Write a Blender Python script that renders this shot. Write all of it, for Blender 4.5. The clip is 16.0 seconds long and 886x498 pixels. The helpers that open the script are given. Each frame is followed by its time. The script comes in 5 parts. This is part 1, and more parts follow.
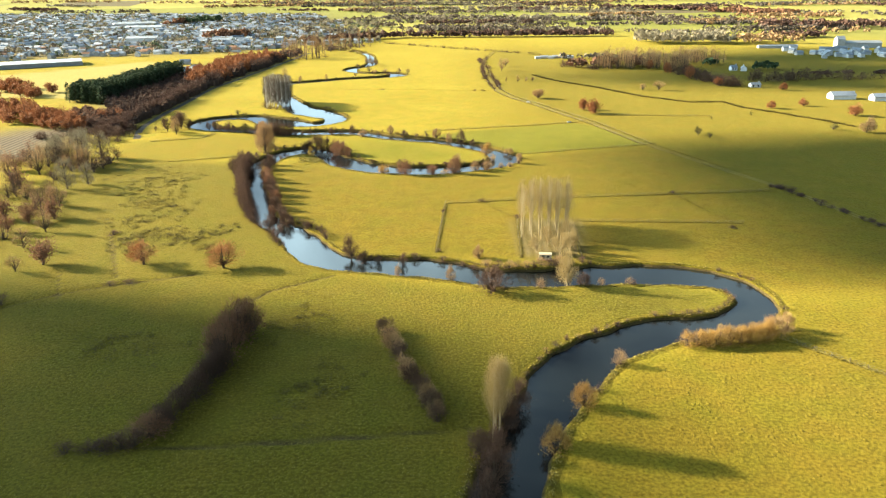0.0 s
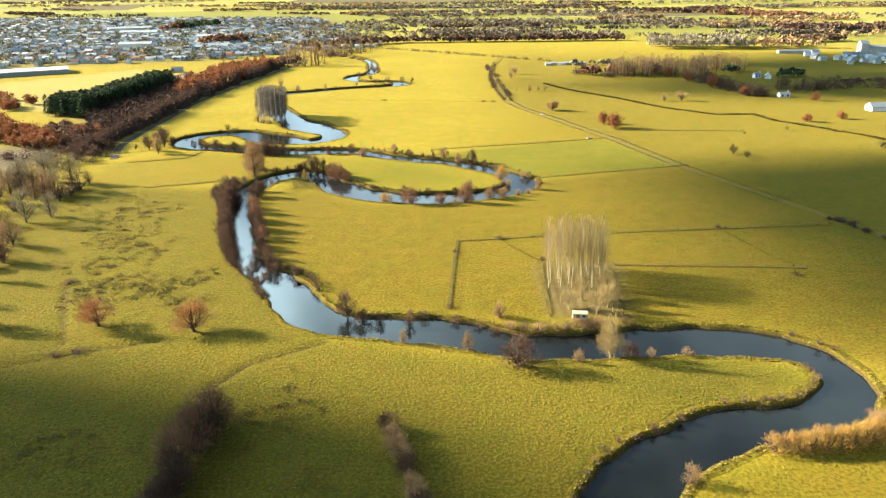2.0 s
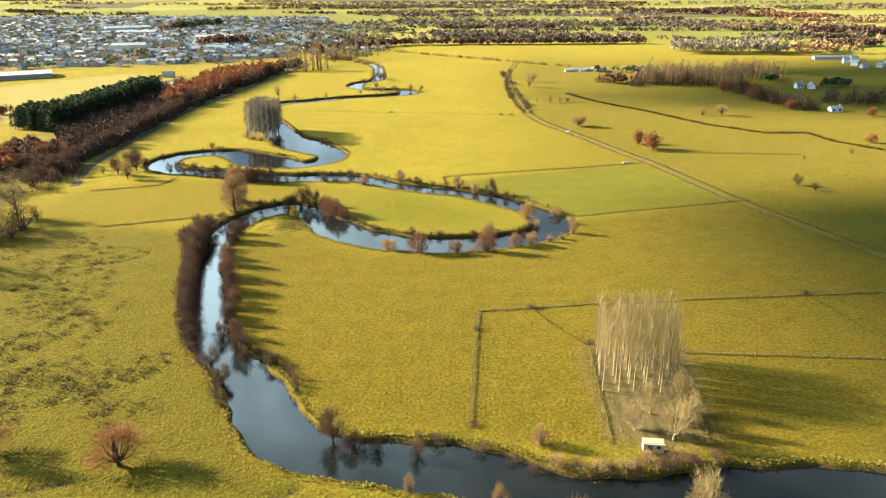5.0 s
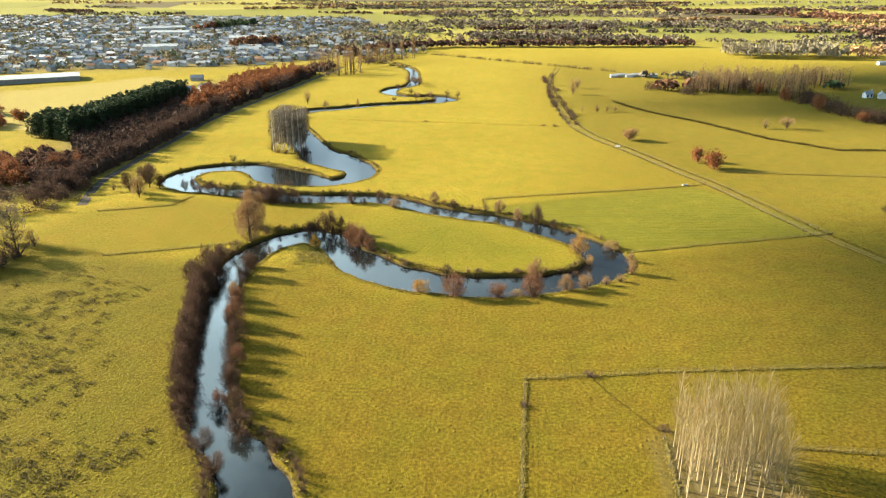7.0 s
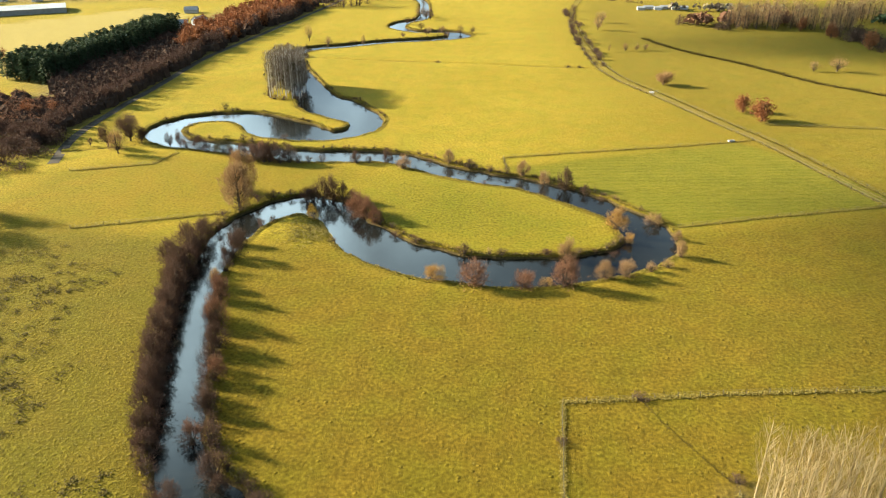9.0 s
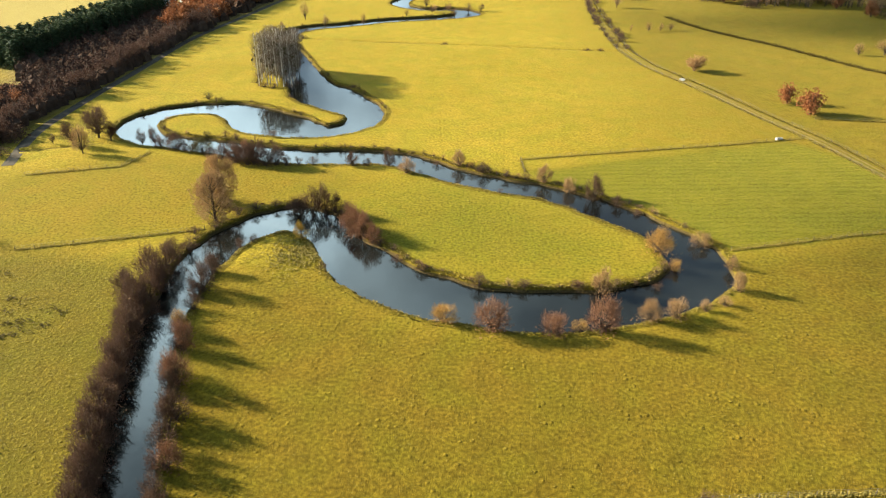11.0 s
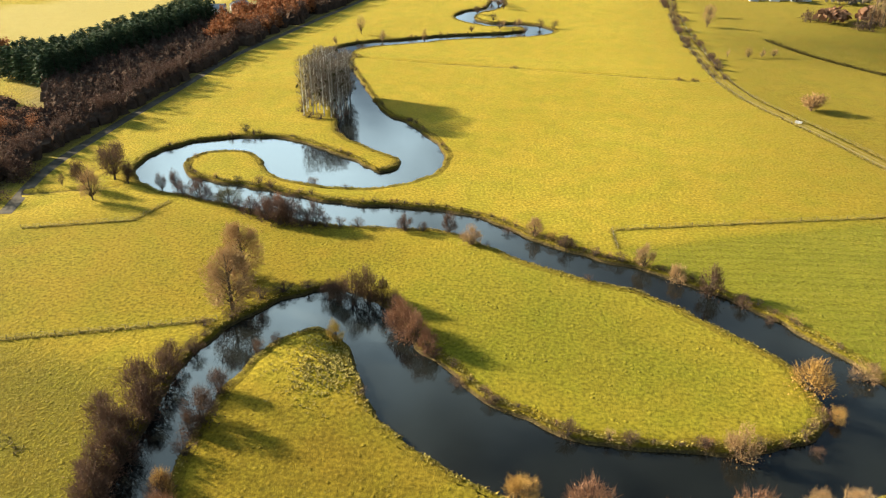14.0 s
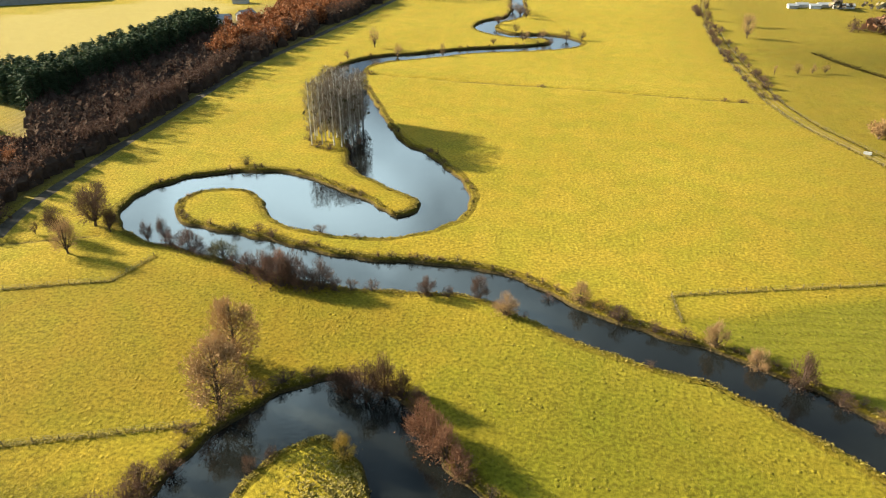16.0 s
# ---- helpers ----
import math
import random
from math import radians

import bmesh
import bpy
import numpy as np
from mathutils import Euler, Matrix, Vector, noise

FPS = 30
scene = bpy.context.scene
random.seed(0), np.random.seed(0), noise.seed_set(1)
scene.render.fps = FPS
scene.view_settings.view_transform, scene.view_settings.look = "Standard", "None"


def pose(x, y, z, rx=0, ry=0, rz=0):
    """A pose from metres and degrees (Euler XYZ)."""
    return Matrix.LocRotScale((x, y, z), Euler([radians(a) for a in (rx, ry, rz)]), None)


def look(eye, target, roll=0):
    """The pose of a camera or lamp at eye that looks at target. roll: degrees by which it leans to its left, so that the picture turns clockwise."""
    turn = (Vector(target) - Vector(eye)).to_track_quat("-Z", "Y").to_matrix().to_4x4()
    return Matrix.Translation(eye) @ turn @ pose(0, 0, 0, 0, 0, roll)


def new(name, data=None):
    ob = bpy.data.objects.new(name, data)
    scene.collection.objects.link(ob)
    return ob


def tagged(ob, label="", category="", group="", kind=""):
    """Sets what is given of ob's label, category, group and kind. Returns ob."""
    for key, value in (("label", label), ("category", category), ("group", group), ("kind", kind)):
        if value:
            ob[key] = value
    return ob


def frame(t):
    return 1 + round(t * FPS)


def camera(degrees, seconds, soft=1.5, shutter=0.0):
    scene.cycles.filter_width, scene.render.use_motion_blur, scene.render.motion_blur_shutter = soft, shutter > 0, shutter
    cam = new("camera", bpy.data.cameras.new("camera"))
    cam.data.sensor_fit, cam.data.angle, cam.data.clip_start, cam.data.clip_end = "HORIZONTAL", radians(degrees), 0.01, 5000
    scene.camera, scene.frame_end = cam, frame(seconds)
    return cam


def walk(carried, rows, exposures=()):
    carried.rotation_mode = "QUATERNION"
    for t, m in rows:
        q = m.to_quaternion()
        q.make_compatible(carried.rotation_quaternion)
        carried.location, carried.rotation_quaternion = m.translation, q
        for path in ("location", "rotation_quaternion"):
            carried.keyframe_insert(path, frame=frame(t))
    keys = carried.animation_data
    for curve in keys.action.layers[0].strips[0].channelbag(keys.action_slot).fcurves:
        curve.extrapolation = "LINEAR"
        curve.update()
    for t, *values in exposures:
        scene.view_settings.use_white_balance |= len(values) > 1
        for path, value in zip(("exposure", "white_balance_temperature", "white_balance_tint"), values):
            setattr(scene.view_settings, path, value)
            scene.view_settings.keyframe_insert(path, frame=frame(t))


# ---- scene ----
cam = camera(63.04, 16.0, soft=1.2)
PATH = [
    (0.0, (0.00, -0.00, 74.99), (-0.01, 186.90, 3.81), -0.24),
    (0.5, (-1.04, 9.21, 75.12), (-1.10, 196.21, 4.21), -0.28),
    (1.0, (-1.72, 18.20, 75.26), (-1.96, 205.28, 4.55), -0.32),
    (1.5, (-2.15, 27.03, 75.20), (-2.70, 214.13, 4.54), -0.36),
    (2.0, (-2.66, 35.98, 75.22), (-3.40, 223.08, 4.57), -0.39),
    (2.5, (-3.15, 44.56, 75.09), (-4.11, 231.76, 4.69), -0.41),
    (3.0, (-3.53, 52.90, 75.20), (-4.73, 240.06, 4.70), -0.39),
    (3.5, (-3.93, 61.18, 75.21), (-5.44, 248.27, 4.54), -0.37),
    (4.0, (-4.36, 69.39, 75.16), (-6.10, 256.47, 4.45), -0.36),
    (4.2, (-4.55, 72.62, 75.17), (-6.57, 259.68, 4.42), -0.27),
    (6.3, (-6.68, 104.85, 75.56), (-11.65, 291.71, 4.42), -0.36),
    (6.5, (-6.94, 107.75, 75.57), (-14.04, 294.54, 4.45), -0.26),
    (7.0, (-7.55, 115.18, 75.78), (-19.32, 301.75, 4.69), -0.14),
    (7.5, (-8.24, 122.46, 75.79), (-20.23, 308.76, 4.04), -0.12),
    (8.0, (-9.23, 129.87, 75.75), (-22.83, 315.48, 2.53), -0.06),
    (8.5, (-10.30, 137.22, 75.74), (-23.94, 318.04, -8.63), -0.11),
    (8.7, (-10.75, 140.17, 75.75), (-24.43, 320.06, -10.59), -0.13),
    (10.8, (-14.42, 171.38, 73.22), (-28.79, 347.13, -21.15), -0.31),
    (11.0, (-15.00, 174.16, 73.11), (-29.56, 349.99, -21.07), -0.20),
    (11.5, (-16.50, 181.04, 72.93), (-30.97, 356.97, -21.09), -0.25),
    (12.0, (-17.92, 187.80, 72.94), (-32.24, 363.76, -21.03), -0.23),
    (12.5, (-19.19, 194.40, 73.01), (-33.61, 370.37, -20.94), -0.25),
    (13.0, (-20.44, 201.08, 72.98), (-37.94, 376.79, -20.95), -0.18),
    (13.5, (-21.78, 207.85, 73.00), (-44.96, 382.89, -20.94), 0.03),
    (14.0, (-23.22, 214.51, 72.84), (-51.41, 388.85, -21.02), 0.14),
    (14.5, (-24.78, 220.99, 72.88), (-55.93, 394.77, -21.09), 0.11),
    (15.0, (-26.76, 227.76, 73.08), (-57.97, 401.55, -20.86), -0.07),
    (15.5, (-28.66, 234.17, 73.12), (-60.09, 407.88, -20.89), -0.15),
    (16.0, (-30.93, 241.29, 73.02), (-62.33, 415.08, -20.83), -0.23),
]
walk(cam, [(t, look(e, g, r)) for t, e, g, r in PATH], [(0.0, 3.04, 6200, 7), (2.5, 2.97, 6250, 8), (4.2, 2.86, 6280, 8), (8.0, 2.72, 6350, 9), (12.0, 2.66, 6400, 10), (16.0, 2.64, 6400, 10)])

# ---- light: low autumn sun from the west, bright sky with thin cloud ----
SUN_ELEV, SUN_AZ = 20.5, 164.0
sun_dir = Vector((math.cos(radians(SUN_AZ)) * math.cos(radians(SUN_ELEV)), math.sin(radians(SUN_AZ)) * math.cos(radians(SUN_ELEV)), math.sin(radians(SUN_ELEV))))
sun = new("sun", bpy.data.lights.new("sun", "SUN"))
sun.data.energy, sun.data.angle, sun.data.color = 5.0, radians(0.55), (1.0, 0.85, 0.60)
sun.matrix_world = look(sun_dir * 100, (0, 0, 0))

world = bpy.data.worlds.new("sky")
scene.world = world
world.use_nodes = True
wt = world.node_tree
wt.nodes.clear()
w_out = wt.nodes.new("ShaderNodeOutputWorld")
w_bg = wt.nodes.new("ShaderNodeBackground")
w_sky = wt.nodes.new("ShaderNodeTexSky")
w_sky.sky_type, w_sky.sun_disc = "NISHITA", False
w_sky.dust_density, w_sky.ozone_density = 0.3, 2.0
w_sky.sun_elevation, w_sky.sun_rotation = radians(SUN_ELEV), radians(90 - SUN_AZ)
w_co = wt.nodes.new("ShaderNodeTexCoord")
w_noise = wt.nodes.new("ShaderNodeTexNoise")
w_noise.inputs["Scale"].default_value, w_noise.inputs["Detail"].default_value = 3.6, 7.0
w_ramp = wt.nodes.new("ShaderNodeValToRGB")
w_ramp.color_ramp.elements[0].position, w_ramp.color_ramp.elements[1].position = 0.34, 0.58
w_mix = wt.nodes.new("ShaderNodeMix")
w_mix.data_type = "RGBA"
w_mix.inputs["B"].default_value = (58.0, 77.0, 82.0, 1)
w_map = wt.nodes.new("ShaderNodeMapping")
w_map.inputs["Location"].default_value = (0.35, 0.2, 0.0)
wt.links.new(w_co.outputs["Generated"], w_map.inputs["Vector"])
wt.links.new(w_map.outputs["Vector"], w_noise.inputs["Vector"])
wt.links.new(w_noise.outputs["Fac"], w_ramp.inputs["Fac"])
w_sep = wt.nodes.new("ShaderNodeSeparateXYZ")
w_low = wt.nodes.new("ShaderNodeMapRange")  # cloud lies thicker towards the horizon
w_low.inputs["From Min"].default_value, w_low.inputs["From Max"].default_value = 0.53, 0.70
w_low.inputs["To Min"].default_value, w_low.inputs["To Max"].default_value = 1.0, 0.22
w_mul = wt.nodes.new("ShaderNodeMath")
w_mul.operation = "MULTIPLY"
wt.links.new(w_co.outputs["Generated"], w_sep.inputs["Vector"])
wt.links.new(w_sep.outputs["Z"], w_low.inputs["Value"])
wt.links.new(w_low.outputs["Result"], w_mul.inputs[0])
wt.links.new(w_ramp.outputs["Color"], w_mul.inputs[1])
w_thin = wt.nodes.new("ShaderNodeMapRange")  # clear strip low over the land
w_thin.inputs["From Min"].default_value, w_thin.inputs["From Max"].default_value = 0.12, 0.50
w_thin.inputs["To Min"].default_value, w_thin.inputs["To Max"].default_value = 0.28, 1.0
w_mul2 = wt.nodes.new("ShaderNodeMath")
w_mul2.operation = "MULTIPLY"
wt.links.new(w_sep.outputs["Z"], w_thin.inputs["Value"])
wt.links.new(w_mul.outputs["Value"], w_mul2.inputs[0])
wt.links.new(w_thin.outputs["Result"], w_mul2.inputs[1])
w_side = wt.nodes.new("ShaderNodeVectorMath")  # the cloud bank stands on the sun's side
w_side.operation = "DOT_PRODUCT"
w_side.inputs[1].default_value = (math.cos(radians(SUN_AZ)), math.sin(radians(SUN_AZ)), 0.0)
w_bank = wt.nodes.new("ShaderNodeMapRange")
w_bank.inputs["From Min"].default_value, w_bank.inputs["From Max"].default_value = 0.16, 0.52
w_bank.inputs["To Min"].default_value, w_bank.inputs["To Max"].default_value = 0.12, 1.0
w_mul3 = wt.nodes.new("ShaderNodeMath")
w_mul3.operation = "MULTIPLY"
wt.links.new(w_co.outputs["Generated"], w_side.inputs[0])
wt.links.new(w_side.outputs["Value"], w_bank.inputs["Value"])
wt.links.new(w_mul2.outputs["Value"], w_mul3.inputs[0])
wt.links.new(w_bank.outputs["Result"], w_mul3.inputs[1])
wt.links.new(w_mul3.outputs["Value"], w_mix.inputs["Factor"])
wt.links.new(w_sky.outputs["Color"], w_mix.inputs["A"])
wt.links.new(w_mix.outputs["Result"], w_bg.inputs["Color"])
w_bg.inputs["Strength"].default_value = 0.0152
wt.links.new(w_bg.outputs["Background"], w_out.inputs["Surface"])


# ---- materials ----
def node_mat(name):
    m = bpy.data.materials.new(name)
    m.use_nodes = True
    b = m.node_tree.nodes["Principled BSDF"]
    return m, m.node_tree, b


def noise_node(nt, scale, detail=4.0, vec=None):
    n = nt.nodes.new("ShaderNodeTexNoise")
    n.inputs["Scale"].default_value, n.inputs["Detail"].default_value = scale, detail
    if vec is not None:
        nt.links.new(vec, n.inputs["Vector"])
    return n.outputs["Fac"]


def ramp_node(nt, fac, lo, hi, a=0.0, b=1.0):
    n = nt.nodes.new("ShaderNodeMapRange")
    nt.links.new(fac, n.inputs["Value"])
    n.inputs["From Min"].default_value, n.inputs["From Max"].default_value = lo, hi
    n.inputs["To Min"].default_value, n.inputs["To Max"].default_value = a, b
    return n.outputs["Result"]


def mix_node(nt, fac, a, b):
    n = nt.nodes.new("ShaderNodeMix")
    n.data_type = "RGBA"
    for key, v in (("Factor", fac), ("A", a), ("B", b)):
        if isinstance(v, (tuple, list)):
            n.inputs[key].default_value = (*v, 1)
        elif isinstance(v, float):
            n.inputs[key].default_value = v
        else:
            nt.links.new(v, n.inputs[key])
    return n.outputs["Result"]


def math_node(nt, op, a, b):
    n = nt.nodes.new("ShaderNodeMath")
    n.operation = op
    for k, v in enumerate((a, b)):
        if isinstance(v, (int, float)):
            n.inputs[k].default_value = v
        else:
            nt.links.new(v, n.inputs[k])
    return n.outputs["Value"]


def bump_node(nt, b, height, strength, distance):
    n = nt.nodes.new("ShaderNodeBump")
    n.inputs["Strength"].default_value, n.inputs["Distance"].default_value = strength, distance
    nt.links.new(height, n.inputs["Height"])
    nt.links.new(n.outputs["Normal"], b.inputs["Normal"])


def position(nt):
    return nt.nodes.new("ShaderNodeNewGeometry").outputs["Position"]


def simple(name, c1, c2, scale, rough=0.8, metal=0.0, bump=0.3, dist=0.02, island=False, spec=0.06, through_light=0.0):
    """Two close colours mixed by noise at two scales, with a fine relief; island: each leaf or piece differs."""
    m, nt, b = node_mat(name)
    pos = position(nt)
    fac = mix_node(nt, 0.5, noise_node(nt, scale, 5, pos), noise_node(nt, scale * 0.13, 3, pos))
    fac = ramp_node(nt, fac, 0.35, 0.65)
    if island:
        g = nt.nodes.new("ShaderNodeNewGeometry")
        oi = nt.nodes.new("ShaderNodeObjectInfo")
        fac = math_node(nt, "ADD", math_node(nt, "MULTIPLY", g.outputs["Random Per Island"], 0.6), math_node(nt, "MULTIPLY", oi.outputs["Random"], 0.4))
    nt.links.new(mix_node(nt, fac, c1, c2), b.inputs["Base Color"])
    b.inputs["Roughness"].default_value, b.inputs["Metallic"].default_value = rough, metal
    b.inputs["Specular IOR Level"].default_value = spec
    if bump:
        bump_node(nt, b, noise_node(nt, scale * 2, 4, pos), bump, dist)
    if through_light:  # thin leaves and loose twigs pass some light
        tl = nt.nodes.new("ShaderNodeBsdfTranslucent")
        nt.links.new(b.inputs["Base Color"].links[0].from_socket, tl.inputs["Color"])
        mx = nt.nodes.new("ShaderNodeMixShader")
        mx.inputs["Fac"].default_value = through_light
        nt.links.new(b.outputs["BSDF"], mx.inputs[1])
        nt.links.new(tl.outputs["BSDF"], mx.inputs[2])
        nt.links.new(mx.outputs["Shader"], nt.nodes["Material Output"].inputs["Surface"])
    return m


def ground_material():
    """Meadow in several growths, with earth and dead grass where the banks fall to the water."""
    m, nt, b = node_mat("meadow_grass")
    pos = position(nt)

    def attr(name):
        a = nt.nodes.new("ShaderNodeAttribute")
        a.attribute_name = name
        return a.outputs["Fac"]

    big, mid, fine = noise_node(nt, 0.018, 4, pos), noise_node(nt, 0.22, 5, pos), noise_node(nt, 3.2, 4, pos)
    dry = mix_node(nt, ramp_node(nt, big, 0.3, 0.7), (0.136, 0.1035, 0.0090), (0.161, 0.1240, 0.0128))
    dry = mix_node(nt, ramp_node(nt, mid, 0.35, 0.75, 0.0, 0.35), dry, (0.0990, 0.0800, 0.0066))
    worn = mix_node(nt, ramp_node(nt, mid, 0.3, 0.7), (0.0655, 0.0480, 0.0046), (0.0890, 0.0638, 0.0060))
    lush = mix_node(nt, ramp_node(nt, mid, 0.3, 0.7), (0.0465, 0.0525, 0.0042), (0.0725, 0.0725, 0.0062))
    rough = mix_node(nt, ramp_node(nt, mid, 0.3, 0.7), (0.0275, 0.0256, 0.0028), (0.0535, 0.0425, 0.0045))
    col = mix_node(nt, attr("worn"), dry, worn)
    col = mix_node(nt, attr("lush"), col, lush)
    col = mix_node(nt, attr("rough"), col, rough)
    patch = ramp_node(nt, noise_node(nt, 0.11, 6, pos), 0.40, 0.66)
    hue = nt.nodes.new("ShaderNodeHueSaturation")
    nt.links.new(ramp_node(nt, patch, 0.0, 1.0, 0.494, 0.514), hue.inputs["Hue"])
    nt.links.new(ramp_node(nt, patch, 0.0, 1.0, 1.08, 0.90), hue.inputs["Value"])
    nt.links.new(col, hue.inputs["Color"])
    col = hue.outputs["Color"]
    # dark tussocks, more of them in the rough pasture
    speck = ramp_node(nt, mix_node(nt, 0.45, noise_node(nt, 1.5, 8, pos), noise_node(nt, 7.0, 5, pos)), 0.38, 0.62)
    hsv = nt.nodes.new("ShaderNodeHueSaturation")
    nt.links.new(ramp_node(nt, speck, 0.0, 1.0, 0.52, 1.48), hsv.inputs["Value"])
    nt.links.new(col, hsv.inputs["Color"])
    col = hsv.outputs["Color"]
    tus = ramp_node(nt, fine, 0.50, 0.66)
    tus = math_node(nt, "MULTIPLY", tus, math_node(nt, "ADD", math_node(nt, "MULTIPLY", attr("rough"), 0.45), 0.28))
    col = mix_node(nt, tus, col, (0.058, 0.052, 0.008))
    # painted dark dots stand for the shade between grass tufts
    dot = nt.nodes.new("ShaderNodeTexVoronoi")
    dot.inputs["Scale"].default_value = 0.62
    nt.links.new(pos, dot.inputs["Vector"])
    dsep = nt.nodes.new("ShaderNodeSeparateColor")
    nt.links.new(dot.outputs["Color"], dsep.inputs["Color"])
    dots = math_node(nt, "MULTIPLY", ramp_node(nt, dot.outputs["Distance"], 0.12, 0.30, 0.5, 0.0), ramp_node(nt, dsep.outputs["Green"], 0.55, 0.80))
    dots = math_node(nt, "MULTIPLY", dots, ramp_node(nt, noise_node(nt, 0.07, 5, pos), 0.36, 0.62, 0.25, 1.0))
    col = mix_node(nt, dots, col, (0.034, 0.029, 0.0042))
    # harrowed lines in the sown field
    wav = nt.nodes.new("ShaderNodeTexWave")
    wav.inputs["Scale"].default_value, wav.inputs["Distortion"].default_value = 0.13, 5.0
    wav.inputs["Detail"].default_value, wav.inputs["Detail Scale"].default_value = 4.0, 1.6
    wav.bands_direction = "Y"
    turned = nt.nodes.new("ShaderNodeMapping")
    turned.inputs["Rotation"].default_value = (0, 0, radians(-16))
    turned.inputs["Scale"].default_value = (0.35, 1.0, 1.0)
    nt.links.new(pos, turned.inputs["Vector"])
    nt.links.new(turned.outputs["Vector"], wav.inputs["Vector"])
    col = mix_node(nt, math_node(nt, "MULTIPLY", math_node(nt, "MULTIPLY", ramp_node(nt, attr("lush"), 0.78, 0.88), wav.outputs["Fac"]), 0.30), col, (0.105, 0.098, 0.014))
    # patchwork of distant fields
    vor = nt.nodes.new("ShaderNodeTexVoronoi")
    vor.inputs["Scale"].default_value = 0.0032
    nt.links.new(pos, vor.inputs["Vector"])
    sep = nt.nodes.new("ShaderNodeSeparateColor")
    nt.links.new(vor.outputs["Color"], sep.inputs["Color"])
    far = mix_node(nt, ramp_node(nt, sep.outputs["Red"], 0.13, 0.16), (0.085, 0.070, 0.040), mix_node(nt, sep.outputs["Green"], (0.125, 0.125, 0.030), (0.210, 0.185, 0.050)))
    col = mix_node(nt, attr("far"), col, far)
    fur = nt.nodes.new("ShaderNodeTexWave")
    fur.inputs["Scale"].default_value, fur.inputs["Distortion"].default_value = 0.11, 1.0
    nt.links.new(pos, fur.inputs["Vector"])
    plough = mix_node(nt, mix_node(nt, 0.6, fine, fur.outputs["Fac"]), (0.042, 0.033, 0.021), (0.125, 0.100, 0.070))
    col = mix_node(nt, attr("bare"), col, plough)
    stubble = mix_node(nt, mid, (0.195, 0.160, 0.056), (0.155, 0.128, 0.042))
    col = mix_node(nt, attr("stubble"), col, stubble)
    # banks
    sp = nt.nodes.new("ShaderNodeSeparateXYZ")
    nt.links.new(pos, sp.inputs["Vector"])
    earth = mix_node(nt, ramp_node(nt, fine, 0.35, 0.65), (0.020, 0.015, 0.008), (0.070, 0.052, 0.022))
    col = mix_node(nt, ramp_node(nt, sp.outputs["Z"], -0.2, -0.5), col, earth)
    nt.links.new(col, b.inputs["Base Color"])
    b.inputs["Roughness"].default_value = 0.95
    b.inputs["Specular IOR Level"].default_value = 0.02
    # the downy gloss of standing grass seen along the ground
    b.inputs["Sheen Weight"].default_value, b.inputs["Sheen Roughness"].default_value = 0.0, 0.45
    down = math_node(nt, "ADD", math_node(nt, "MULTIPLY", attr("rough"), 0.03), 0.06)
    nt.links.new(math_node(nt, "MULTIPLY", ramp_node(nt, math_node(nt, "MAXIMUM", attr("far"), attr("bare")), 0.0, 1.0, 1.0, 0.0), down), b.inputs["Sheen Weight"])
    b.inputs["Sheen Tint"].default_value = (1.0, 0.80, 0.20, 1)
    tuft = nt.nodes.new("ShaderNodeTexVoronoi")
    tuft.inputs["Scale"].default_value = 1.05
    nt.links.new(pos, tuft.inputs["Vector"])
    tsep = nt.nodes.new("ShaderNodeSeparateColor")
    nt.links.new(tuft.outputs["Color"], tsep.inputs["Color"])
    round_tuft = math_node(nt, "MULTIPLY", ramp_node(nt, tuft.outputs["Distance"], 0.10, 0.42, 1.0, 0.0), ramp_node(nt, tsep.outputs["Red"], 0.45, 0.95))
    clump = math_node(nt, "MULTIPLY", round_tuft, ramp_node(nt, noise_node(nt, 0.12, 4, pos), 0.38, 0.68, 0.15, 0.75))
    hummock = ramp_node(nt, noise_node(nt, 1.5, 5, pos), 0.52, 0.70)
    mound = math_node(nt, "ADD", clump, math_node(nt, "MULTIPLY", hummock, math_node(nt, "MULTIPLY", attr("rough"), 0.7)))
    h = math_node(nt, "ADD", mound, math_node(nt, "ADD", math_node(nt, "MULTIPLY", noise_node(nt, 0.35, 5, pos), 0.8), math_node(nt, "MULTIPLY", noise_node(nt, 6.5, 6, pos), 0.42)))
    bump_node(nt, b, h, 0.85, 0.42)
    return m


def water_material():
    m, nt, b = node_mat("river_water")
    pos = position(nt)
    murk = ramp_node(nt, noise_node(nt, 0.035, 5, pos), 0.38, 0.66)
    nt.links.new(mix_node(nt, murk, (0.0030, 0.0036, 0.0036), (0.0090, 0.0106, 0.0098)), b.inputs["Base Color"])
    b.inputs["IOR"].default_value = 1.38
    nt.links.new(ramp_node(nt, noise_node(nt, 0.06, 3, pos), 0.4, 0.65, 0.02, 0.09), b.inputs["Roughness"])
    h = math_node(nt, "ADD", noise_node(nt, 0.7, 3, pos), math_node(nt, "MULTIPLY", noise_node(nt, 3.5, 3, pos), 0.3))
    bump_node(nt, b, h, 0.12, 0.06)
    return m


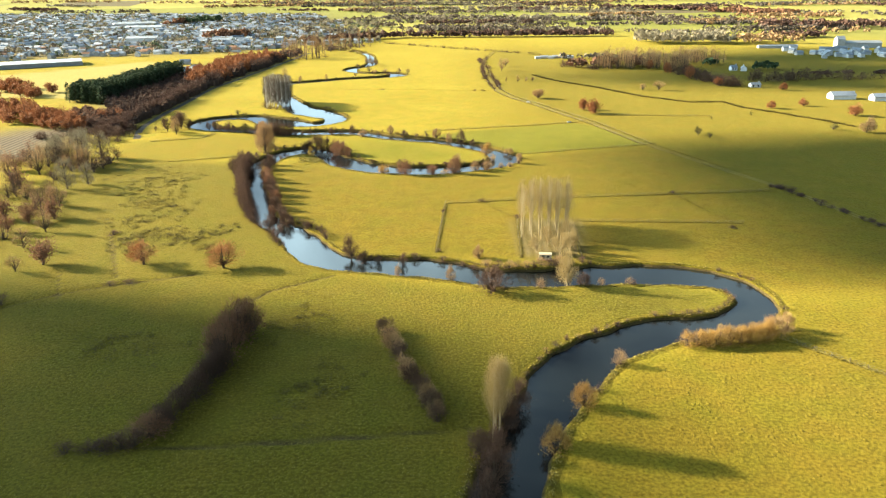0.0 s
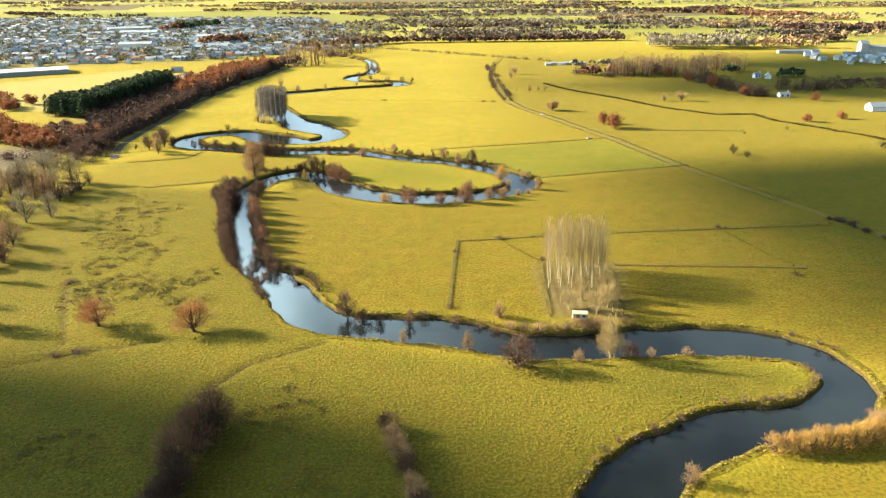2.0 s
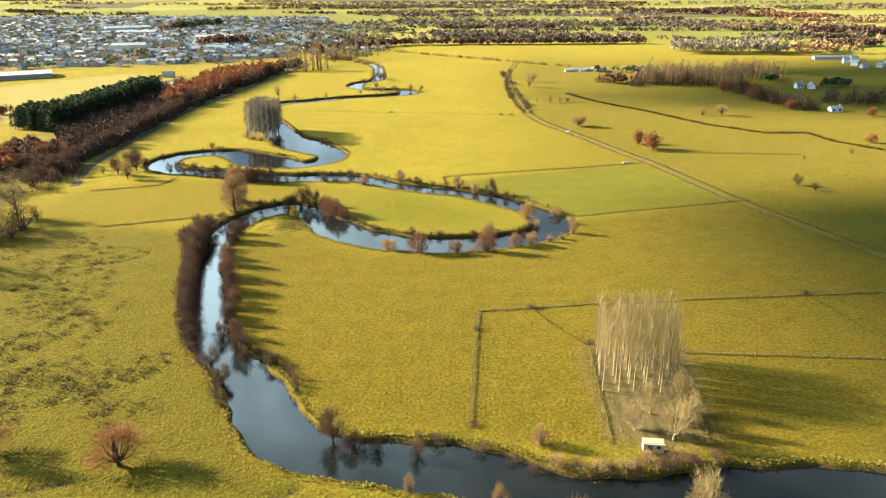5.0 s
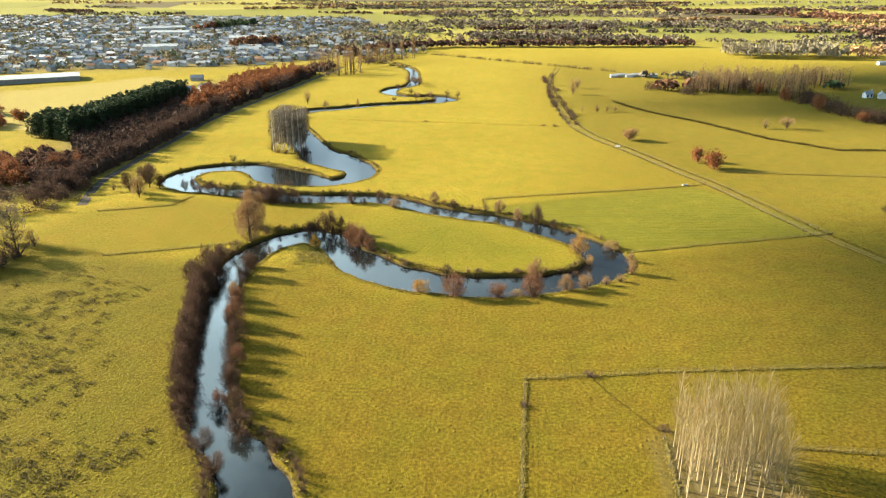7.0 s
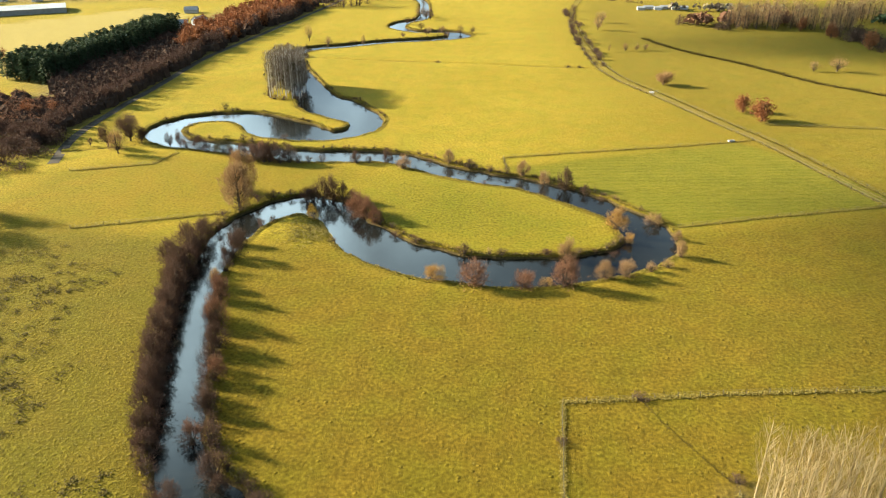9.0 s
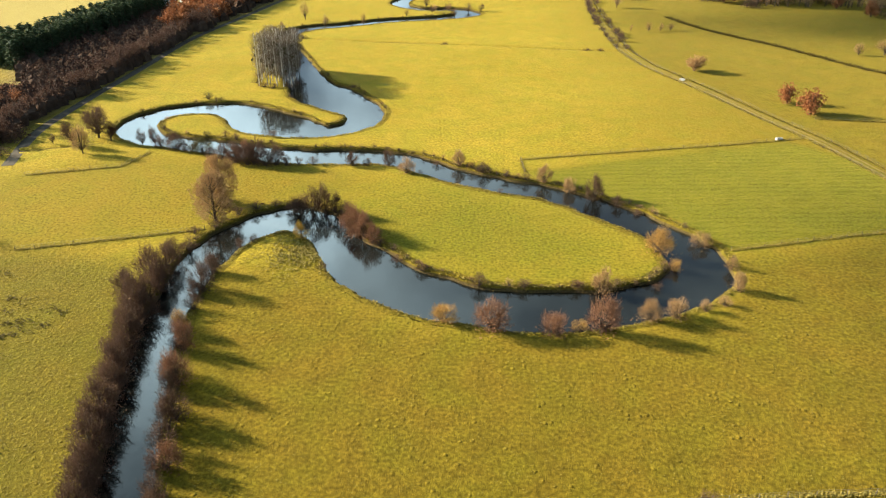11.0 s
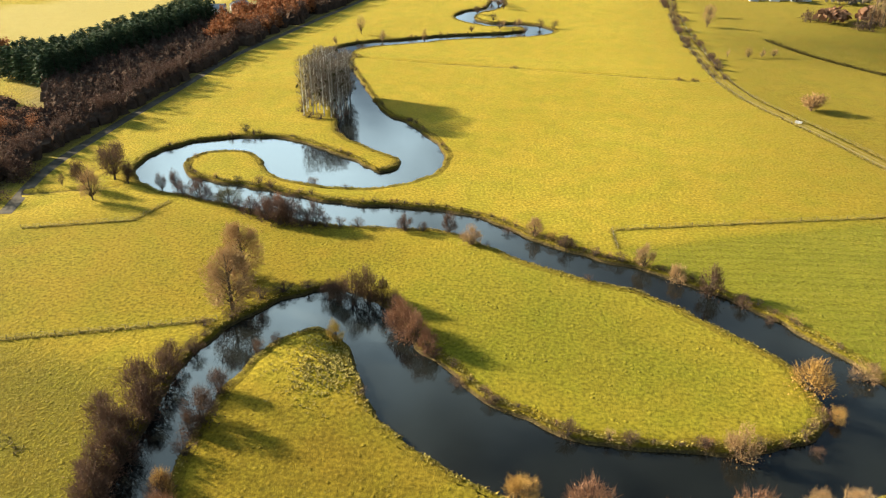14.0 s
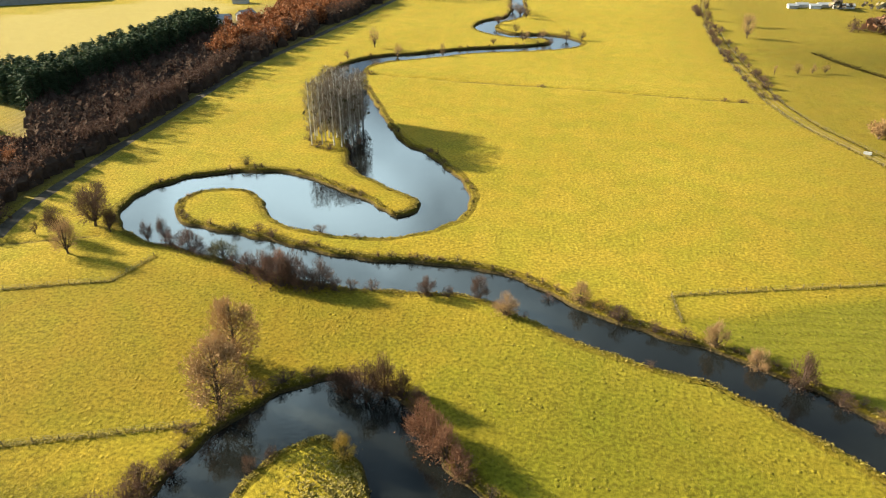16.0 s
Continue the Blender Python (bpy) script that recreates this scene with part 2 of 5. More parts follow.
M_GROUND, M_WATER = ground_material(), water_material()
M_BARK = simple("grey_brown_bark", (0.035, 0.025, 0.018), (0.075, 0.058, 0.040), 3.0, 0.9)
M_PALE_BARK = simple("pale_poplar_bark", (0.20, 0.155, 0.080), (0.30, 0.24, 0.135), 2.0, 0.85)
M_SILVER_BARK = simple("silver_grey_bark", (0.240, 0.232, 0.216), (0.440, 0.424, 0.392), 2.0, 0.85)
CROWN = {
    "fawn": simple("fawn_poplar_twigs", (0.140, 0.098, 0.043), (0.238, 0.174, 0.081), 1, 0.85, bump=0, island=True, through_light=0.15),
    # purple-brown twigs darkened to hold the pines' shade in their colour
    "pine_shade": simple("shaded_purple_brown_twigs", (0.030, 0.018, 0.014), (0.074, 0.044, 0.034), 1, 0.9, bump=0, island=True, through_light=0.2),
    "yew": simple("dark_garden_evergreens", (0.045, 0.060, 0.034), (0.100, 0.115, 0.070), 1, 0.85, bump=0, island=True, through_light=0.15),
    "brown": simple("brown_twigs", (0.045, 0.027, 0.02), (0.098, 0.06, 0.04), 1, 0.9, bump=0, island=True, through_light=0.15),
    "umber": simple("umber_bare_twigs", (0.046, 0.029, 0.023), (0.105, 0.061, 0.044), 1, 0.9, bump=0, island=True, through_light=0.15),
    "amber": simple("amber_brown_leaves", (0.16, 0.094, 0.041), (0.28, 0.172, 0.08), 1, 0.85, bump=0, island=True, through_light=0.15),
    "russet": simple("russet_twigs", (0.104, 0.052, 0.031), (0.188, 0.100, 0.058), 1, 0.9, bump=0, island=True, through_light=0.15),
    "orange": simple("orange_autumn_leaves", (0.145, 0.054, 0.022), (0.230, 0.100, 0.042), 1, 0.8, bump=0, island=True, through_light=0.15),
    "rust": simple("rust_red_leaves", (0.155, 0.066, 0.026), (0.27, 0.128, 0.052), 1, 0.85, bump=0, island=True, through_light=0.15),
    "yellow": simple("bright_yellow_leaves", (0.36, 0.215, 0.030), (0.50, 0.325, 0.065), 1, 0.8, bump=0, island=True, through_light=0.15),
    "gold": simple("golden_willow_leaves", (0.2, 0.11, 0.028), (0.31, 0.19, 0.055), 1, 0.8, bump=0, island=True, through_light=0.15),
    "pale": simple("pale_bare_twigs", (0.165, 0.118, 0.048), (0.270, 0.204, 0.092), 1, 0.85, bump=0, island=True, through_light=0.15),
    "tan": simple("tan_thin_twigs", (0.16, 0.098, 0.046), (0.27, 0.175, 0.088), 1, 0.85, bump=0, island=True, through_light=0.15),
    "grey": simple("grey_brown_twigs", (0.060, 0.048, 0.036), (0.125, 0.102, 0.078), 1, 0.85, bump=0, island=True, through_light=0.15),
    # pale grey twigs; in the far woods their paleness stands for haze
    "ash": simple("haze_pale_grey_twigs", (0.115, 0.098, 0.064), (0.21, 0.182, 0.122), 1, 0.85, bump=0, island=True, through_light=0.15),
    "olive": simple("olive_ivy_leaves", (0.030, 0.030, 0.010), (0.080, 0.070, 0.025), 1, 0.8, bump=0, island=True, through_light=0.15),
    "pine": simple("dark_pine_needles", (0.018, 0.031, 0.016), (0.052, 0.074, 0.034), 1, 0.8, bump=0, island=True, through_light=0.15),
    "ivy": simple("dark_mistletoe_leaves", (0.018, 0.020, 0.007), (0.050, 0.050, 0.020), 1, 0.8, bump=0, island=True, through_light=0.15),
    "grass": simple("tussock_grass", (0.085, 0.073, 0.014), (0.19, 0.152, 0.04), 1, 0.9, bump=0, island=True, through_light=0.15, spec=0.1),
    "rush": simple("olive_rushes", (0.038, 0.031, 0.008), (0.084, 0.066, 0.017), 1, 0.9, bump=0, island=True, through_light=0.15, spec=0.1),
    "straw": simple("dead_bank_grass", (0.155, 0.118, 0.024), (0.265, 0.205, 0.050), 1, 0.9, bump=0, island=True, through_light=0.15, spec=0.1),
    "sedge": simple("dark_bank_sedge", (0.038, 0.029, 0.007), (0.095, 0.072, 0.016), 1, 0.9, bump=0, island=True, through_light=0.15, spec=0.1),
}
M_POST = simple("weathered_post_wood", (0.070, 0.056, 0.038), (0.125, 0.104, 0.074), 8.0, 0.9)
M_WIRE = simple("dull_fence_wire", (0.125, 0.120, 0.110), (0.175, 0.165, 0.150), 5.0, 0.5, 0.8, bump=0, spec=0.4)
M_TRACK = simple("pale_track_gravel", (0.105, 0.080, 0.022), (0.150, 0.118, 0.044), 1.2, 0.95)
# grey gravel darkened to carry the wood's shade in its colour
M_PATH = simple("shaded_grey_gravel", (0.034, 0.029, 0.022), (0.058, 0.050, 0.040), 0.8, 0.95)
M_WALL = simple("white_render", (0.40, 0.40, 0.395), (0.60, 0.595, 0.58), 0.6, 0.85)
M_STONE = simple("cream_stone_wall", (0.24, 0.245, 0.24), (0.36, 0.36, 0.345), 0.7, 0.9)
# slate lightened and blued to stand for haze over the town
M_SLATE = simple("hazy_blue_grey_slate", (0.115, 0.132, 0.155), (0.205, 0.228, 0.258), 0.9, 0.5, spec=0.5)
M_TILE = simple("brown_roof_tiles", (0.124, 0.068, 0.043), (0.186, 0.112, 0.074), 0.9, 0.75)
M_SHEET = simple("pale_metal_sheet", (0.15, 0.165, 0.18), (0.23, 0.245, 0.26), 0.4, 0.6, spec=0.2)
M_GLASS = simple("dark_window_glass", (0.012, 0.015, 0.019), (0.025, 0.031, 0.037), 1.0, 0.1, bump=0, spec=0.4)
M_CREAM = simple("cream_trailer_paint", (0.26, 0.215, 0.14), (0.34, 0.29, 0.20), 1.5, 0.7)
M_TYRE = simple("black_tyre_rubber", (0.009, 0.009, 0.009), (0.019, 0.019, 0.019), 6.0, 0.9)


# ---- mesh helpers ----
def mesh_np(name, V, F, mat=None):
    V, F = np.asarray(V, np.float32), np.asarray(F, np.int32)
    me = bpy.data.meshes.new(name)
    me.vertices.add(len(V))
    me.vertices.foreach_set("co", V.ravel())
    k = F.shape[1]
    me.loops.add(F.size)
    me.loops.foreach_set("vertex_index", F.ravel())
    me.polygons.add(len(F))
    me.polygons.foreach_set("loop_start", np.arange(0, F.size, k, dtype=np.int32))
    me.polygons.foreach_set("use_smooth", np.zeros(len(F), bool))
    me.update(calc_edges=True)
    if mat:
        me.materials.append(mat)
    return me


def empty_thing(name, m, label, category, group="", kind=""):
    ob = new(name)
    ob.empty_display_size = 0.5
    ob.matrix_basis = m
    return tagged(ob, label, category, group, kind)


def part(name, me, parent, label=""):
    ob = new(name, me)
    ob.parent = parent
    return tagged(ob, label) if label else ob


def join(*sets):
    """Joins (V, F) pairs of like polygons."""
    Vs, Fs, n = [], [], 0
    for V, F in sets:
        Vs.append(V), Fs.append(np.asarray(F) + n)
        n += len(V)
    return np.concatenate(Vs), np.concatenate(Fs)


def box(cx, cy, cz, sx, sy, sz):
    s = np.array([(x, y, z) for z in (-0.5, 0.5) for y in (-0.5, 0.5) for x in (-0.5, 0.5)]) * (sx, sy, sz) + (cx, cy, cz)
    return s, np.array([(0, 2, 3, 1), (4, 5, 7, 6), (0, 1, 5, 4), (2, 6, 7, 3), (0, 4, 6, 2), (1, 3, 7, 5)])


def tubes(P0, P1, R0, R1, n=5):
    """Tapered tubes from the points P0 to P1."""
    P0, P1 = np.atleast_2d(P0).astype(float), np.atleast_2d(P1).astype(float)
    R0, R1 = np.broadcast_to(R0, len(P0)), np.broadcast_to(R1, len(P0))
    d = P1 - P0
    d /= np.linalg.norm(d, axis=1, keepdims=True) + 1e-9
    a = np.cross(d, np.where(np.abs(d[:, 2:]) > 0.9, (1.0, 0, 0), (0, 0, 1.0)))
    a /= np.linalg.norm(a, axis=1, keepdims=True) + 1e-9
    b = np.cross(d, a)
    ang = np.arange(n) * 2 * np.pi / n
    ring = np.cos(ang)[None, :, None] * a[:, None] + np.sin(ang)[None, :, None] * b[:, None]
    V = np.concatenate([P0[:, None] + ring * R0[:, None, None], P1[:, None] + ring * R1[:, None, None]], 1)
    i = np.arange(n)
    q = np.stack([i, (i + 1) % n, n + (i + 1) % n, n + i], 1)
    F = (q[None] + (np.arange(len(P0)) * 2 * n)[:, None, None]).reshape(-1, 4)
    return V.reshape(-1, 3), F


def blades(rng, P, D, length, width):
    """Thin flat twigs: from P along D, each a narrow tapering quad."""
    n = len(P)
    L = length * rng.uniform(0.6, 1.4, (n, 1))
    side = np.cross(D, rng.normal(size=(n, 3)))
    side /= np.linalg.norm(side, axis=1, keepdims=True) + 1e-9
    side *= width * rng.uniform(0.6, 1.4, (n, 1)) / 2
    V = np.stack([P - side, P + side, P + D * L + side * 0.25, P + D * L - side * 0.25], 1).reshape(-1, 3)
    return V, np.arange(4 * n).reshape(-1, 4)


def leaves(rng, P, size):
    """Small leaf sprays of any tilt, each a bent quad."""
    n = len(P)
    a = rng.normal(size=(n, 3))
    a /= np.linalg.norm(a, axis=1, keepdims=True)
    b = np.cross(a, rng.normal(size=(n, 3)))
    b /= np.linalg.norm(b, axis=1, keepdims=True) + 1e-9
    s = size * rng.uniform(0.5, 1.4, (n, 1))
    V = np.stack([P - a * s * 0.6, P + b * s * 0.4, P + a * s * 0.7, P - b * s * 0.35], 1).reshape(-1, 3)
    return V, np.arange(4 * n).reshape(-1, 4)


def unit(v):
    return v / (np.linalg.norm(v, axis=-1, keepdims=True) + 1e-9)


def tree_arrays(kind, seed):
    """(trunk and limbs, crown) of one plant, 10 m high and 10 m wide (poplar and pine 3 m wide)."""
    rng = np.random.default_rng(seed)
    if kind == "shrub":
        K = 16
        th, u = rng.uniform(0, 2 * np.pi, K), np.sqrt(rng.uniform(0, 1, K))
        r = 3.3 * u
        c = np.stack([r * np.cos(th), r * np.sin(th), rng.uniform(1.2, 3.4, K) + (1 - u**2) * rng.uniform(2.6, 4.8, K)], 1)
        rad = rng.uniform(1.5, 2.3, K)
        base = np.stack([rng.normal(0, 0.5, K), rng.normal(0, 0.5, K), np.zeros(K)], 1)
        wood = tubes(base, c, 0.16, 0.05)
        n = 1150
        k = rng.integers(0, K, n)
        P = c[k] + unit(rng.normal(size=(n, 3))) * (rad[k] * rng.uniform(0.1, 1, n) ** 0.6)[:, None]
        P[:, 2] = np.maximum(P[:, 2], 0.2)
        D = unit(unit(P - (0, 0, 2.0)) + (0, 0, 0.7) + rng.normal(0, 0.35, (n, 3)))
        crown = join(blades(rng, P, D, 1.3, 0.070), leaves(rng, P + rng.normal(0, 0.12, (n, 3)), 0.285))
        low = np.stack([rng.normal(0, 2.2, 320), rng.normal(0, 2.2, 320), rng.uniform(0.1, 2.4, 320)], 1)
        crown = join(crown, leaves(rng, low, 0.34))
    elif kind in ("round", "leafy"):
        K = 20
        d = unit(rng.normal(size=(K, 3)))
        c = d * rng.uniform(1.4, 3.2, K)[:, None] * (1.08, 1.08, 0.92) + (0, 0, 5.0 if kind == "round" else 4.2)
        rad = rng.uniform(1.4, 2.1, K) * (1.0 if kind == "round" else 1.15)
        fork = np.array([rng.normal(0, 0.15), rng.normal(0, 0.15), 1.1])
        mid = fork + (c - fork) * 0.5 + rng.normal(0, 0.3, (K, 3))
        wood = join(tubes([(0, 0, 0)], [fork], 0.36, 0.26, 7), tubes([fork], [(fork[0], fork[1], 7.4)], 0.25, 0.06, 6),
                    tubes(np.repeat(fork[None], K, 0), mid, 0.13, 0.08), tubes(mid, c, 0.08, 0.03))
        n = 2100
        k = rng.integers(0, K, n)
        P = c[k] + unit(rng.normal(size=(n, 3))) * (rad[k] * rng.uniform(0.05, 1, n) ** 0.55)[:, None]
        D = unit(unit(P - (0, 0, 4.0)) + (0, 0, 0.35) + rng.normal(0, 0.3, (n, 3)))
        P[:, 2] = np.maximum(P[:, 2], 0.5)
        if kind == "round":
            crown = join(blades(rng, P, D, 1.05, 0.052), leaves(rng, P[:1500], 0.20))
        else:
            crown = join(blades(rng, P[:500], D[:500], 0.7, 0.06), leaves(rng, P, 0.40))
    elif kind == "oval":
        K = 60
        z = rng.uniform(0.9, 9.0, K)
        th = rng.uniform(0, 2 * np.pi, K)
        r = 3.6 * np.sqrt(np.clip(1 - ((z - 4.8) / 4.6) ** 2, 0.05, 1)) * np.sqrt(rng.uniform(0.1, 1, K))
        c = np.stack([r * np.cos(th), r * np.sin(th), z], 1)
        rad = rng.uniform(1.0, 1.6, K)
        fork = np.stack([0 * z, 0 * z, np.clip(z - 1.0 - 0.6 * r, 0.6, 8)], 1)
        wood = join(tubes([(0, 0, 0), (0, 0, 4)], [(0, 0, 4), (0.1, 0, 9.3)], (0.32, 0.2), (0.2, 0.04), 7), tubes(fork, c, 0.06, 0.02, 4))
        n = 6000
        k = rng.integers(0, K, n)
        P = c[k] + unit(rng.normal(size=(n, 3))) * (rad[k] * rng.uniform(0.05, 1, n) ** 0.55)[:, None]
        P[:, 2] = np.clip(P[:, 2], 0.4, 9.6)
        D = unit(unit(P - (0, 0, 3.5)) + (0, 0, 0.5) + rng.normal(0, 0.3, (n, 3)))
        crown = join(blades(rng, P[:4600], D[:4600], 0.75, 0.034), leaves(rng, P, 0.205))
    elif kind == "poplar":
        n = 1300
        z = 3.0 + 6.2 * rng.uniform(0, 1, n) ** 0.9
        env = 1.35 * np.clip(np.minimum((z - 1.8) / 3.2, (10.8 - z) / 3.0), 0.1, 1) * rng.uniform(0.75, 1.15, n)
        th, rr = rng.uniform(0, 2 * np.pi, n), env * np.sqrt(rng.uniform(0, 1, n))
        P = np.stack([rr * np.cos(th), rr * np.sin(th), z], 1)
        D = unit(np.stack([0.30 * rr * np.cos(th), 0.30 * rr * np.sin(th), np.ones(n)], 1) + rng.normal(0, 0.24, (n, 3)))
        crown = blades(rng, P, D, 0.85, 0.017)
        kz = np.linspace(3.0, 8.4, 24)
        kth = rng.uniform(0, 2 * np.pi, 24)
        b0 = np.stack([0 * kz, 0 * kz, kz], 1)
        b1 = b0 + np.stack([0.9 * np.cos(kth), 0.9 * np.sin(kth), 1.5 + 0 * kz], 1)
        wood = join(tubes([(0, 0, 0), (0, 0, 5)], [(0, 0, 5), (0.05, 0, 9.7)], (0.085, 0.06), (0.06, 0.02), 7), tubes(b0, b1, 0.022, 0.012, 4))
    elif kind == "aspen":
        n = 900
        z = 1.6 + 8.0 * rng.uniform(0, 1, n)
        env = 1.5 * np.clip(np.minimum((z - 1.0) / 2.5, (10.9 - z) / 2.6), 0.15, 1)
        th, rr = rng.uniform(0, 2 * np.pi, n), env * rng.uniform(0, 1, n) ** 0.7
        P = np.stack([rr * np.cos(th), rr * np.sin(th), z], 1)
        D = unit(np.stack([0.8 * np.cos(th), 0.8 * np.sin(th), 0.8 + 0 * z], 1) + rng.normal(0, 0.3, (n, 3)))
        kz = np.linspace(2.2, 9.0, 30)
        kth = rng.uniform(0, 2 * np.pi, 30)
        b0 = np.stack([0 * kz, 0 * kz, kz], 1)
        b1 = b0 + np.stack([1.2 * np.cos(kth), 1.2 * np.sin(kth), 0.8 + 0 * kz], 1)
        crown = blades(rng, P, D, 0.55, 0.045)
        wood = join(tubes([(0, 0, 0), (0, 0, 5)], [(0, 0, 5), (0.06, 0, 9.8)], (0.12, 0.09), (0.09, 0.03), 7), tubes(b0, b1, 0.022, 0.01, 4))
    else:  # pine
        n = 560
        z = 1.2 + 8.7 * rng.uniform(0, 1, n) ** 1.25
        th = rng.uniform(0, 2 * np.pi, n)
        rr = 1.75 * (1.03 - z / 10) ** 0.8 * rng.uniform(0.35, 1.1, n)
        P = np.stack([rr * np.cos(th), rr * np.sin(th), z], 1)
        D = unit(np.stack([np.cos(th), np.sin(th), -0.15 + 0 * th], 1) + rng.normal(0, 0.3, (n, 3)))
        crown = blades(rng, P, D, 0.75, 0.27)
        wood = tubes([(0, 0, 0)], [(0, 0, 9.8)], 0.16, 0.03, 6)
    V, F = crown
    return wood, (V, F[rng.permutation(len(F))])


ARR = {(k, s): tree_arrays(k, 11 * s + len(k)) for k in ("shrub", "round", "leafy", "oval", "poplar", "aspen", "pine") for s in range(3)}
WIDE = {"oval": 10.0, "aspen": 3.0, "shrub": 10.0, "round": 10.0, "leafy": 10.0, "poplar": 3.0, "pine": 3.0}
MASTER = {}
rnd = random.Random(5)


# ---- the river's course ----
def spline(rows, step=1.0):
    """Catmull-Rom through rows of numbers, at about even steps."""
    r = np.array(rows, float)
    r = np.concatenate([[2 * r[0] - r[1]], r, [2 * r[-1] - r[-2]]])
    out = []
    for a, b, c, d in zip(r, r[1:], r[2:], r[3:]):
        n = max(2, int(np.hypot(*(c - b)[:2]) / step))
        t = (np.arange(n) / n)[:, None]
        out.append(0.5 * (2 * b + (c - a) * t + (2 * a - 5 * b + 4 * c - d) * t**2 + (3 * b - a - 3 * c + d) * t**3))
    return np.concatenate(out + [r[-2:-1]])


# centre line and breadth, from downstream to upstream
REACH_A = [(-30, -120, 12), (-12, -40, 12), (0, 30, 12), (7, 75, 11.5), (10, 92, 11.5), (14, 104, 10.5), (18.6, 114, 11), (25, 126, 13), (32, 135, 12), (41, 141, 11), (50, 145.5, 12),
           (60, 147, 10.5), (70, 151.5, 9.5), (76, 159, 9.3), (76, 168, 9.3), (69.5, 175, 12), (59, 177.6, 14), (49, 178, 13), (38, 177.5, 13), (24, 175.5, 11.5), (14, 176.3, 11.5)]
REACH_B = [(5.5, 179.4, 12), (-3, 182.8, 13.5), (-13, 184.5, 12.5), (-22, 186, 11), (-30, 188, 11.5), (-37, 194.5, 12), (-42.6, 205, 11), (-48, 214, 9.6), (-56, 223, 8), (-62, 236, 7.5), (-68, 254, 8), (-72, 266, 7.5),
           (-75, 277, 8), (-76.2, 288, 7.5), (-76.5, 298, 8.5), (-76, 306, 10), (-73.5, 313.5, 10.5), (-69, 320, 11.5), (-62.5, 324, 13.5), (-55, 320.5, 12), (-48.5, 311.5, 11), (-42, 303, 15)]
REACH_C = [(-35.6, 296.8, 14.5), (-27.7, 292.3, 15), (-18, 289.3, 13.5), (-8.7, 288.3, 14.5), (2.2, 289.5, 13.5), (13.3, 293, 11.5), (22, 298, 11.7), (26.8, 305.5, 12.5), (26, 315, 12), (21.3, 323.5, 10), (14, 331, 10.5), (5.7, 338, 9.6),
           (-3.6, 344, 9), (-15, 347.5, 9.5), (-28, 354, 9.4), (-36, 359.8, 10.2), (-46.4, 364.5, 10.5), (-60, 364.6, 12), (-73, 364.2, 11.8), (-87, 367.4, 11.5), (-102, 371, 11)]
REACH_D = [(-112, 373.3, 10.2), (-121, 376, 10.5), (-128.3, 383, 12.6), (-130.6, 392.5, 12), (-125.5, 402, 11.5), (-115.5, 406.8, 12), (-106, 406.4, 14.8), (-97.6, 401.4, 17.5), (-90.5, 394.2, 22), (-82.6, 390, 20), (-74.9, 386.6, 14), (-67.2, 387, 10.6), (-60, 394.5, 11), (-60, 404.3, 13),
           (-65.5, 412.5, 17.5), (-71.5, 418.5, 20.5), (-79, 427, 23), (-86.5, 438, 16.5), (-96.5, 459, 15), (-107, 483, 14), (-117, 508, 11), (-120, 529, 11), (-112, 543.5, 12), (-96.5, 552, 11), (-76, 565, 10.3)]
REACH_E = [(-49, 575, 11), (-35, 586, 14), (-42, 600, 11), (-62, 601, 9), (-76, 615, 10), (-75, 634, 10), (-65, 650, 8), (-66, 688, 7), (-80, 760, 7), (-140, 860, 7), (-200, 1000, 7)]
RIVER = spline(REACH_A + REACH_B + REACH_C + REACH_D + REACH_E)

EAST_DITCH = [(72, 583), (78, 564), (87, 546), (107, 517), (130, 475), (153, 451), (174, 452), (178, 432), (191, 414), (206, 391), (214, 372)]
DITCHES = [[(-107, 158), (-98, 166), (-83, 173), (-66, 179)], [(-29, 178), (-44, 168), (-49, 159)], [(-87, 177), (-103, 211)], [(-96, 163), (-104, 181)], [(-65, 102), (-42, 103), (-22, 105), (5, 108)],
           [(-112, 518), (-81, 513), (-42, 510), (14, 503), (36, 500)], [(-153, 362), (-133, 370)], EAST_DITCH]


def to_river(x, y):
    """Metres from the water's edge, below zero on the water."""
    out = np.empty(len(x))
    for i in range(0, len(x), 3000):
        d = np.hypot(x[i : i + 3000, None] - RIVER[None, :, 0], y[i : i + 3000, None] - RIVER[None, :, 1]) - RIVER[None, :, 2] / 2
        out[i : i + 3000] = d.min(1)
    return out


def to_line(x, y, pts):
    d = np.full(len(x), 1e9)
    for (ax, ay), (bx, by) in zip(pts, pts[1:]):
        t = np.clip(((x - ax) * (bx - ax) + (y - ay) * (by - ay)) / ((bx - ax) ** 2 + (by - ay) ** 2), 0, 1)
        d = np.minimum(d, np.hypot(x - ax - t * (bx - ax), y - ay - t * (by - ay)))
    return d


def ripple(x, y):
    return 0.45 * np.sin(x * 0.55 + 1.7 * np.sin(y * 0.31)) + 0.35 * np.sin(y * 0.83 + 1.3 * np.sin(x * 0.47 + 1))


WATER_Z = -0.8


